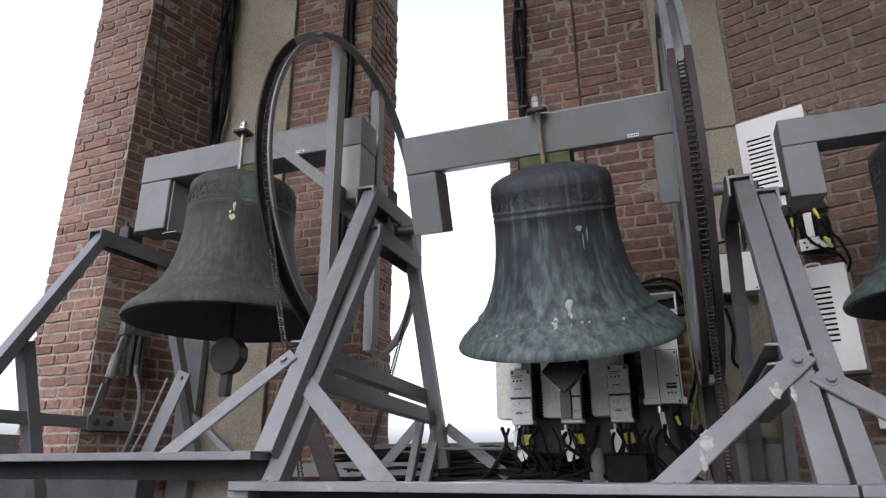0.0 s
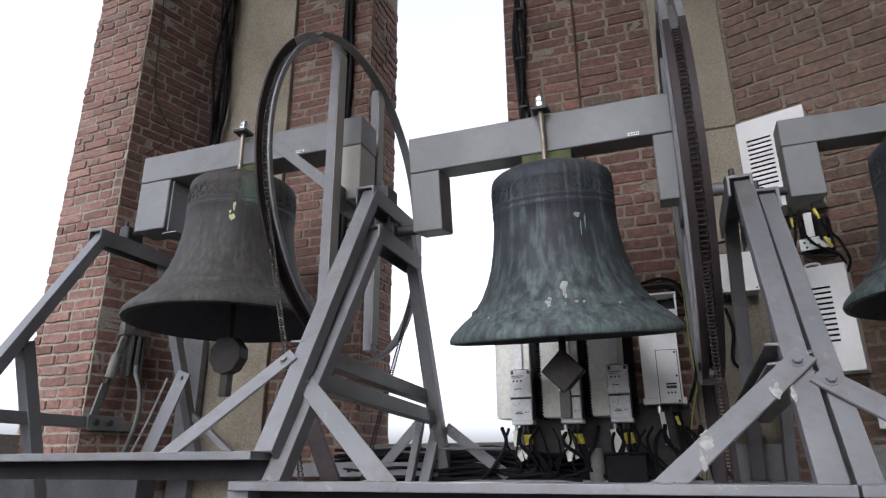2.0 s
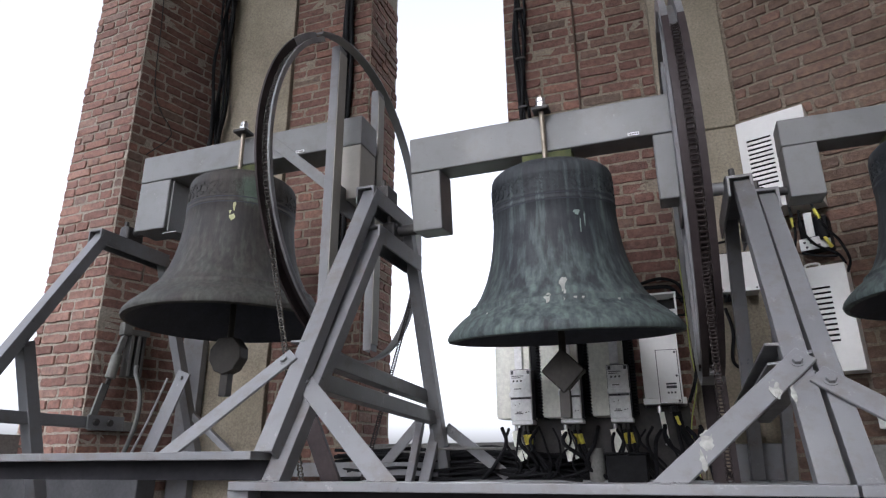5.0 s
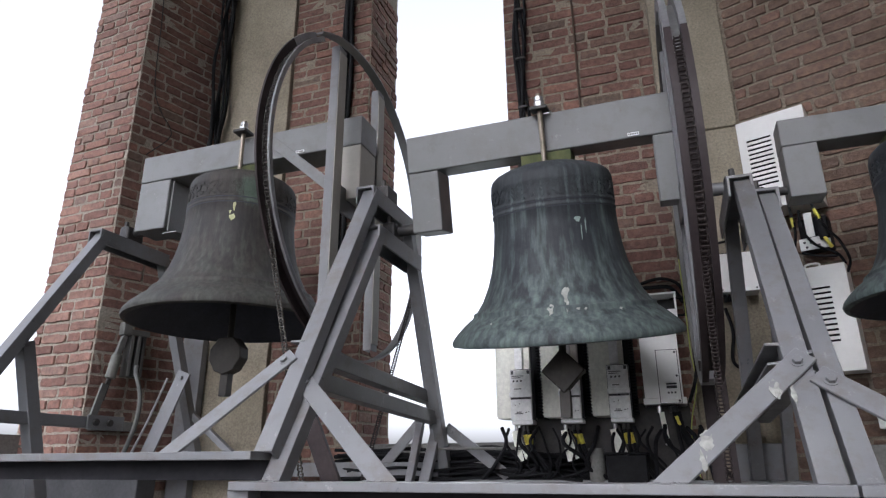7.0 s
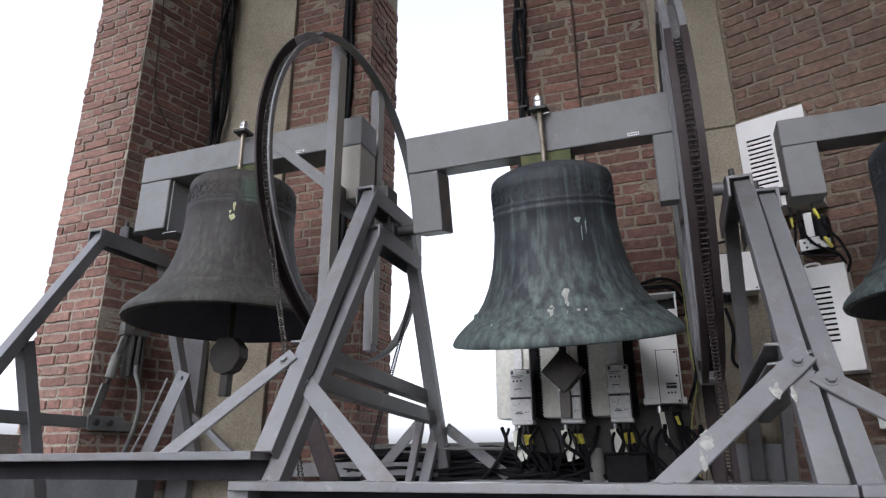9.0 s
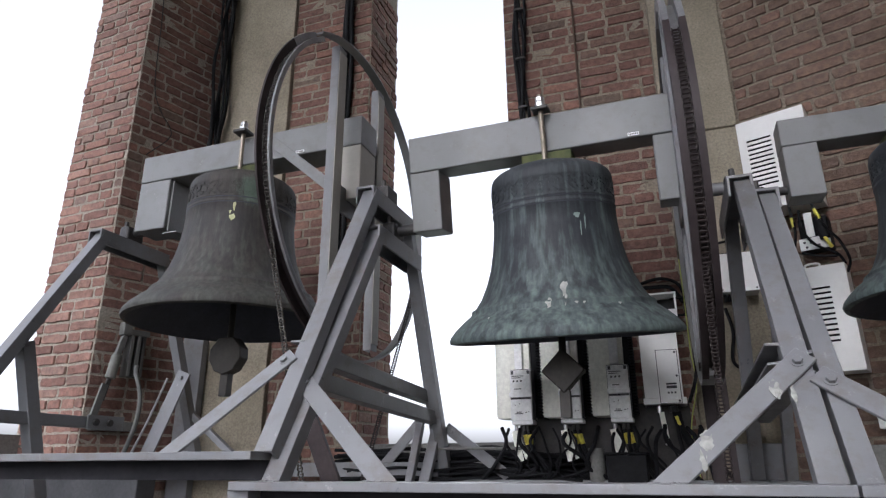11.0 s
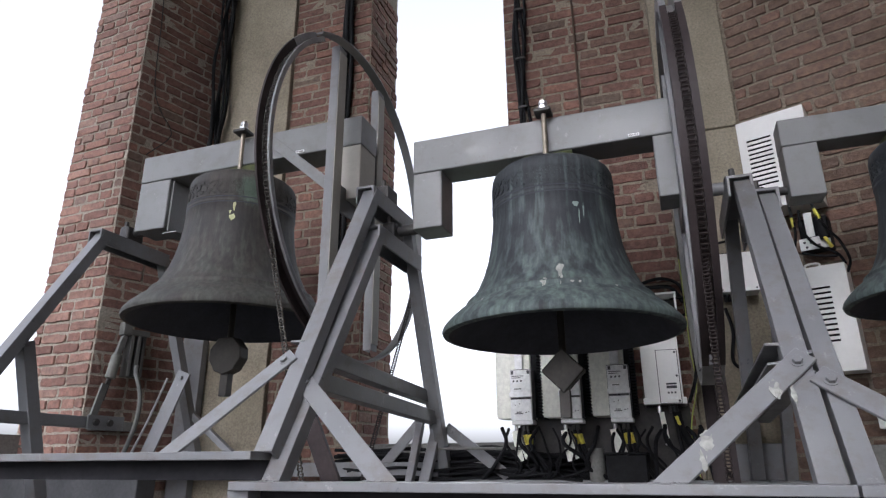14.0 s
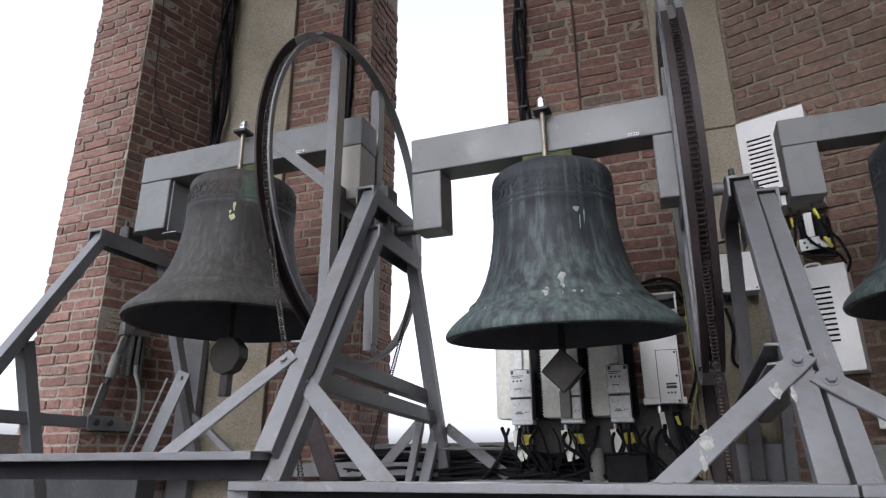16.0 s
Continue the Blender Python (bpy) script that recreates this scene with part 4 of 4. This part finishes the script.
sb = empty("small_box", pose(0.325, 3.2, 2.235), "small white box fixed to the concrete pilaster", "box")
part("housing", box(-0.085, 0.085, -0.10, 0.006, 0.0, 0.185, 0.003), WHITE, sb)
for x in (-0.072, 0.072):
    for z in (0.012, 0.173):
        part("screw", bar((x, -0.101, z), (x, -0.106, z), disc(8, 0.004), (1, 0, 0)), INK, sb)
for i, x in enumerate((-0.062, -0.045, -0.028)):
    part("gland", bar((x, -0.06, -0.001), (x, -0.06, -0.035), disc(8, 0.0075), (1, 0, 0)), BLACK, sb)
    part("plug", bar((x, -0.06, 0.186), (x, -0.06, 0.2), disc(8, 0.006), (1, 0, 0)), INK, sb)

# wall cables and rods above
for i, (x, y) in enumerate(((-0.675, 3.2), (-0.655, 3.19), (-0.64, 3.2), (-0.625, 3.205), (-0.662, 3.21))):
    pts = [(x + 0.014 * math.sin(j * 2.1 + 1.7 * i), y, 4.5 - 0.29 * j) for j in range(8)]
    cable("cable", pts, 0.009 if i % 2 else 0.012, BLACK, "black cable running up the brick wall", "cable", "cables up the wall")
for z in (4.13, 3.78, 3.45):
    c = part("cable_clip", box(-0.028, 0.028, -0.045, 0.0, -0.008, 0.008, 0.003), DARK)
    c.matrix_basis = pose(-0.65, 3.225, z)
    tagged(c, "dark metal cable clip on bricks", "clip")
tagged(smooth(part("lightning_rod", rod((-0.33, 3.205, 4.6), (-0.325, 3.205, 2.2), 0.0065, 8), ROD)), "thin rusty iron rod fixed up the brick wall", "rod")
for i, (x, y) in enumerate(((-1.85, 3.2), (-1.825, 3.19), (-1.80, 3.2), (-1.835, 3.205))):
    pts = [(x + 0.008 * math.sin(j * 1.7 + i), y, 5.0 - 0.3 * j) for j in range(9)]
    cable("cable", pts, 0.014, BLACK, "thick black cable running up the pillar", "cable", "cables up the pillar")
for i in range(7):
    x, y = -2.80 + 0.016 * (i % 4), 3.10 + 0.022 * (i // 2)
    pts = [(x - 0.01 + 0.035 * math.sin(j * 1.7 + 2.3 * i), y + 0.02 * math.sin(j * 1.1 + 2 * i), 5.3 - 0.36 * j) for j in range(9)]
    cable("cable", pts, 0.008 if i % 2 else 0.012, BLACK, "thick black cable in the dark corner", "cable", "cables in the corner")


# ---- boxes on the northeast wall ----
def louvre_box(s0, s1, z0, z1, deep, slots, rows, zt, zb, label, handle=False):
    """Ventilated box in the wall's own axes: x along the wall, -y into the room."""
    turn = math.degrees(math.atan2(NE.y, NE.x))
    o = CORNER + NE * s0
    e = empty("ventilated_box", pose(o.x, o.y, z0, 0, 0, turn), label, "ventilated box", "ventilated boxes on the wall")
    w, h = s1 - s0, z1 - z0
    bm = bmesh.new()
    y = -deep
    t = 0.004
    ys = (y, y + t)
    lo, hi = zb - z0, zt - z0
    add_box(bm, 0.0, w, *ys, hi, h)
    add_box(bm, 0.0, w, *ys, 0.0, lo)
    xs = [0.0] + [v - s0 for pair in slots for v in pair] + [w]
    for i in range(0, len(xs), 2):
        add_box(bm, xs[i], xs[i + 1], *ys, lo, hi)
    step = (hi - lo) / rows
    for a, b in slots:
        for i in range(rows):
            add_box(bm, a - s0, b - s0, *ys, lo + step * i, lo + step * (i + 0.58))
    part("cover", bm, WHITE, e, "white louvred cover")
    bm = bmesh.new()
    add_box(bm, -0.004, 0.0, y, -0.01, 0, h)
    add_box(bm, w, w + 0.004, y, -0.01, 0, h)
    add_box(bm, -0.004, w + 0.004, y, -0.01, h, h + 0.004)
    add_box(bm, -0.004, w + 0.004, y, -0.01, -0.004, 0)
    part("shell", bm, WHITE, e, "white sheet steel shell")
    # black filler behind the slots, standing for the shade inside the box
    part("shade_block", box(0.01, w - 0.01, y + 0.03, -0.006, 0.01, h - 0.01), BLACK, e, "black block for the shade inside")
    if handle:
        part("handle", add_tube(bmesh.new(), [(0.03, y + 0.03, h + 0.003), (0.034, y + 0.03, h + 0.022), (0.06, y + 0.03, h + 0.026), (0.085, y + 0.03, h + 0.022), (0.09, y + 0.03, h + 0.003)], 0.005), WHITE, e)
    return e


louvre_box(0.03, 0.315, 2.60, 3.055, 0.16, ((0.062, 0.168), (0.18, 0.225)), 11, 2.955, 2.70, "white ventilated box high on the brown brick wall")
louvre_box(0.165, 0.345, 1.85, 2.292, 0.14, ((0.205, 0.280),), 11, 2.205, 1.955, "white ventilated box with a handle on the wall", True)

turn_ne = math.degrees(math.atan2(NE.y, NE.x))
o = CORNER + NE * 0.25
term = empty("terminal_bracket", pose(o.x, o.y, 2.36, 0, 0, turn_ne), "bright bracket with cable terminals between the white boxes", "bracket")
part("plate", box(-0.055, 0.065, -0.12, -0.112, 0.02, 0.075, 0.002), WHITE, term)
# shiny strip: the white colour stands for what it reflects
part("strip", box(-0.02, 0.012, -0.125, -0.121, 0.076, 0.19, 0.002), WHITE, term, "shiny strip with its reflection painted white")
part("backing", box(-0.05, 0.065, -0.105, -0.002, 0.03, 0.17, 0.004), BLACK, term)
for x, z in ((-0.035, 0.055), (-0.028, 0.032), (-0.01, 0.05), (0.02, 0.035), (0.048, 0.055)):
    part("hole", bar((x, -0.1203, z), (x, -0.123, z), disc(10, 0.0055), (1, 0, 0)), INK, term)
smooth(part("coil", rod((0.05, -0.14, 0.055), (0.035, -0.14, 0.15), 0.02), BLACK, term))
for (x0, z0), (x1, z1) in (((-0.062, 0.17), (-0.058, 0.125)), ((0.03, 0.19), (0.045, 0.14)), ((0.05, 0.055), (0.07, 0.005))):
    part("sleeve", bar((x0, -0.155, z0), (x1, -0.155, z1), disc(8, 0.0075), (1, 0, 0)), YELLOW, term, "yellow cable marker")
for pts in ([(-0.062, -0.155, 0.24), (-0.06, -0.155, 0.17), (-0.057, -0.155, 0.10), (-0.08, -0.14, 0.0)], [(0.02, -0.15, 0.25), (0.03, -0.155, 0.19), (0.05, -0.155, 0.12), (0.07, -0.15, 0.09)],
            [(-0.03, -0.15, 0.2), (-0.03, -0.155, 0.11), (0.01, -0.15, 0.03), (0.08, -0.14, -0.02), (0.1, -0.1, -0.06)], [(0.07, -0.15, 0.08), (0.10, -0.14, 0.03), (0.12, -0.12, -0.05), (0.10, -0.1, -0.1)], [(-0.05, -0.13, 0.01), (0.0, -0.13, -0.012), (0.08, -0.13, -0.03)]):
    smooth(part("lead", add_tube(bmesh.new(), pts, 0.006), BLACK, term, "black lead"))
# terminal behind the smaller frame
o = CORNER + NE * 0.40
low = empty("cable_terminal", pose(o.x, o.y, 1.62, 0, 0, turn_ne), "cable terminal with yellow markers low on the wall", "terminal")
part("body", box(-0.06, 0.07, -0.07, 0.0, 0.0, 0.06, 0.004), PALE, low)
part("sleeve", bar((0.0, -0.09, 0.03), (0.02, -0.09, -0.01), disc(8, 0.008), (1, 0, 0)), YELLOW, low, "yellow cable marker")
smooth(part("lead", add_tube(bmesh.new(), [(-0.05, -0.08, 0.05), (0.0, -0.09, 0.03), (0.02, -0.09, -0.01), (0.03, -0.08, -0.1)], 0.006), BLACK, low, "black lead"))
part("plinth", box(-0.3, 0.6, -0.1, 0.0, -0.42, -0.06, 0.006), GREYCON, low, "grey sheet metal plinth")

# ---- hammer gear and tube on the west pillar ----
J0, J1 = Vector((-3.028, 2.655, 0)), Vector((-2.85, 3.22, 0))
JW = (J1 - J0).normalized()
turn_j = math.degrees(math.atan2(JW.y, JW.x))
o = J0 + JW * 0.10
ham = empty("hammer_gear", pose(o.x, o.y, 1.95, 0, 0, turn_j), "grey hammer gear bolted to the brick pillar", "hammer gear")
part("upright", bar((-0.03, -0.05, -0.12), (0.06, -0.05, 0.36), flat(0.022, 0.02), (1, 0, 0), 0.002), DARK, ham)
part("cylinder", bar((-0.02, -0.085, 0.0), (0.0, -0.085, 0.13), disc(14, 0.028), (1, 0, 0), 0.003), PUTTY, ham, "putty coloured cylinder")
part("piston", bar((0.0, -0.085, 0.131), (0.025, -0.085, 0.24), flat(0.03, 0.03), (1, 0, 0), 0.003), GEAR, ham)
part("head", box(0.005, 0.055, -0.11, -0.05, 0.245, 0.32, 0.006), GEAR, ham)
part("top_block", box(0.02, 0.065, -0.10, -0.03, 0.36, 0.42, 0.006), GEAR, ham)
part("arm", box(0.056, 0.17, -0.09, -0.06, 0.255, 0.285, 0.003), GEAR, ham)
for x in (0.06, 0.10, 0.13):
    part("cheek_plate", box(x, x + 0.018, -0.10, -0.02, 0.02, 0.252, 0.002), DARK if x > 0.12 else GEAR, ham)
part("lever", bar((-0.075, -0.06, -0.25), (-0.03, -0.06, -0.03), flat(0.035, 0.02), (1, 0, 0), 0.002), GEAR, ham)
part("strap", box(-0.06, 0.20, -0.035, -0.004, -0.275, -0.225, 0.003), GEAR, ham)
cable("conduit", [(-2.82, 2.78, 2.02), (-2.79, 2.75, 1.98), (-2.74, 2.75, 1.86), (-2.734, 2.75, 1.74), (-2.769, 2.75, 1.62), (-2.842, 2.75, 1.45), (-2.91, 2.75, 1.30)], 0.012, GEAR, "bent grey steel conduit beside the pillar", "conduit")
cable("conduit", [(-2.519, 2.70, 1.93), (-2.57, 2.70, 1.81), (-2.621, 2.70, 1.696), (-2.71, 2.70, 1.52), (-2.82, 2.70, 1.30)], 0.006, BARE, "thin bright steel rod beside the pillar", "conduit")
duct = part("cable_duct", bar((0, 0, -1.0), (0, 0, 1.25), channel(0.15, 0.05, 0.004), (1, 0, 0), 0.001), STEEL)
duct.matrix_basis = pose(-2.765, 3.14, 1.0)
tagged(duct, "blue-grey sheet steel cable duct in the corner", "duct")
ledge = part("ledge", box(-3.6, -2.45, 2.52, 2.64, 0.0, 1.455, 0.006), SLATE)
tagged(ledge, "low dark grey concrete ledge before the pillar", "ledge", kind="structure")
cable("cable", [(-3.012, 2.70, 4.75), (-3.0, 2.73, 4.4), (-2.992, 2.752, 3.87), (-2.966, 2.81, 3.69), (-2.943, 2.885, 3.60), (-2.943, 2.885, 3.52), (-2.986, 2.77, 3.36)], 0.0035, DARK, "thin grey wire loose on the brick pillar", "wire")
sheet = part("sheet_box", box(-0.12, 0.12, -0.085, 0.0, 0.0, 1.572, 0.004), STEEL)
sheet.matrix_basis = pose(0.31, 3.2, 0.0)
tagged(sheet, "light grey sheet steel box at the foot of the pilaster", "sheet box")
# white droppings on the brace
for cx, cy, cz, w, h, sd in ((0.053, 1.6415, 1.5465, 0.036, 0.05, 41), (0.041, 1.620, 1.512, 0.018, 0.07, 42), (0.222, 1.7155, 1.663, 0.03, 0.05, 43), (0.258, 1.706, 1.648, 0.014, 0.05, 44)):
    r2 = random.Random(sd)
    bm = bmesh.new()
    vs = [bm.verts.new((math.cos(a) * w / 2 * r2.uniform(0.6, 1.1), 0.632 * math.sin(a) * h / 2, math.sin(a) * h / 2 * r2.uniform(0.7, 1.1))) for a in [2 * math.pi * i / 22 for i in range(22)]]
    bm.faces.new(vs)
    ob = part("dropping", bm, GUANO)
    ob.matrix_basis = pose(cx, cy - 0.0015, cz)
    tagged(ob, "white bird dropping dried on the grey brace", "dropping")


# ---- bricks ----
def brick_mesh(name, length, seed, material, rough):
    """A hand-formed brick: wavy outline, rounded worn edge, uneven face."""
    rng = random.Random(seed)
    bm = bmesh.new()
    h, d = 0.049, 0.04
    L = length / 2
    nx = 5
    pts = [(-L + 2 * L * i / nx, -h / 2) for i in range(nx)] + [(L, -h / 2), (L, 0.0)] + [(L - 2 * L * i / nx, h / 2) for i in range(nx)] + [(-L, h / 2), (-L, 0.0)]
    pts = [(x + rng.uniform(-rough, rough), z + rng.uniform(-rough, rough)) for x, z in pts]
    # knocked-off corners
    pts = [(x * (1 - rng.random() * 0.006 / L), z * (1 - rng.random() * rough * 40)) if abs(abs(x) - L) < 0.006 and abs(z) > h * 0.35 else (x, z) for x, z in pts]
    n = len(pts)
    back = [bm.verts.new((x, d, z)) for x, z in pts]
    mid = [bm.verts.new((x, 0.0025 + rng.uniform(0, 0.003), z)) for x, z in pts]
    front = [bm.verts.new((x * (1 - rng.uniform(0.001, 0.004) / L), rng.uniform(-0.002, 0.002), z * rng.uniform(1 - rough * 28, 0.99))) for x, z in pts]
    for a, b in ((back, mid), (mid, front)):
        for i in range(n):
            k = (i + 1) % n
            bm.faces.new((a[i], a[k], b[k], b[i]))
    bm.faces.new(front)
    bmesh.ops.recalc_face_normals(bm, faces=bm.faces)
    me = bpy.data.meshes.new(name)
    bm.to_mesh(me)
    bm.free()
    me.materials.append(material)
    return me


def lay(wall, p0, p1, z0, z1, material, seed, rough=0.0022):
    """Lays bricks from p0 to p1 (front face, left to right as seen from inside), one object each."""
    rng = random.Random(seed)
    p0, p1 = Vector((*p0, 0)), Vector((*p1, 0))
    way = (p1 - p0).normalized()
    total = (p1 - p0).length
    turn = math.atan2(way.y, way.x)
    kinds = {n: [brick_mesh("brick", n, seed * 100 + i + int(n * 1000), material, rough) for i in range(9)] for n in (0.205, 0.098, 0.15, 0.06)}
    z, row = z0, 0
    while z < z1:
        s = rng.choice((0.0, -0.1, -0.05)) if row % 2 else rng.choice((0.0, -0.15))
        while s < total - 0.02:
            n = rng.choice((0.205, 0.205, 0.205, 0.098, 0.098)) if row % 3 else rng.choice((0.205, 0.098))
            a, b = max(s, 0.0), min(s + n, total)
            size = min(kinds, key=lambda q: abs(q - (b - a)))
            if b - a > 0.03:
                ob = new("brick", rng.choice(kinds[size]))
                ob.parent = wall
                c = p0 + way * ((a + b) / 2)
                ob.matrix_basis = Matrix.Translation((c.x, c.y, z + 0.031)) @ Euler((rng.uniform(-0.012, 0.012), rng.uniform(-0.02, 0.02), turn + rng.uniform(-0.02, 0.02))).to_matrix().to_4x4() @ Matrix.Translation((0, rng.uniform(-0.003, 0.006), 0)) @ Matrix.Diagonal(((b - a) / size, 1, 1, 1))
            s += n + 0.0125
        z += 0.0625
        row += 1


lay(wall_north, (-0.752, WALL_Y), (0.080, WALL_Y), 1.40, 4.35, BRICK_D, 11)
lay(pillar_mid, (-2.262, WALL_Y), (-1.672, WALL_Y), 1.40, 4.9, BRICK_D, 12)
lay(pillar_mid, (-1.662, WALL_Y + 0.01), (-1.662, 3.65), 1.40, 4.7, BRICK_D, 13)
# one pillar: its lit face in the paler brick, its shaded face in the dark
lay(pillar_left, (-3.532, 2.686), (-3.035, 2.656), 1.35, 4.75, BRICK_LIT, 14, 0.0036)
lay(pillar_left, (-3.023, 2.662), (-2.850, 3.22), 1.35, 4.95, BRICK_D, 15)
lay(wall_east, (CORNER.x + 0.012, CORNER.y - 0.005), tuple((CORNER + NE * 1.15)[:2]), 1.40, 4.0, BRICK_B, 16)


# ---- what moves ----
# swing of the bell in degrees: a dying oscillation, and its departures from it each half second
OFF = {0.0: 0.5, 0.5: -0.3, 1.0: -0.6, 1.5: -0.2, 2.0: 0.15, 2.5: 0.45, 3.0: 0.4, 3.5: -0.7, 4.0: -0.8, 5.2: 0.0, 6.5: -0.75, 7.0: -0.2, 7.5: 0.7, 8.0: -0.15, 8.5: -0.35, 9.0: -0.2, 10.2: 0.0,
       11.5: -0.5, 12.0: 0.8, 12.5: 0.65, 13.0: -0.1, 13.5: -0.2, 14.0: 0.1, 14.5: 0.2, 15.0: 0.6, 15.5: 0.3, 16.0: -0.5}


def swing(t):
    a = 26.214 * math.exp(-0.05143 * t - 0.00191 * t * t) * math.cos(0.625 + 3.41294 * t - 0.00201 * t * t + 0.00025 * t ** 3) - 0.417
    return a + float(np.interp(t, list(OFF), list(OFF.values())))


def motions():
    times = [i / 10 for i in range(161)]
    walk(bell, [(t, pose(BELL_X, AXIS_Y, AXIS_Z, swing(t))) for t in times])
    walk(clap, [(t, pose(-0.386, AXIS_Y + 0.012 * math.sin(radians(swing(t)) * 1.0), 1.822, swing(t) * 0.06)) for t in times])


motions()
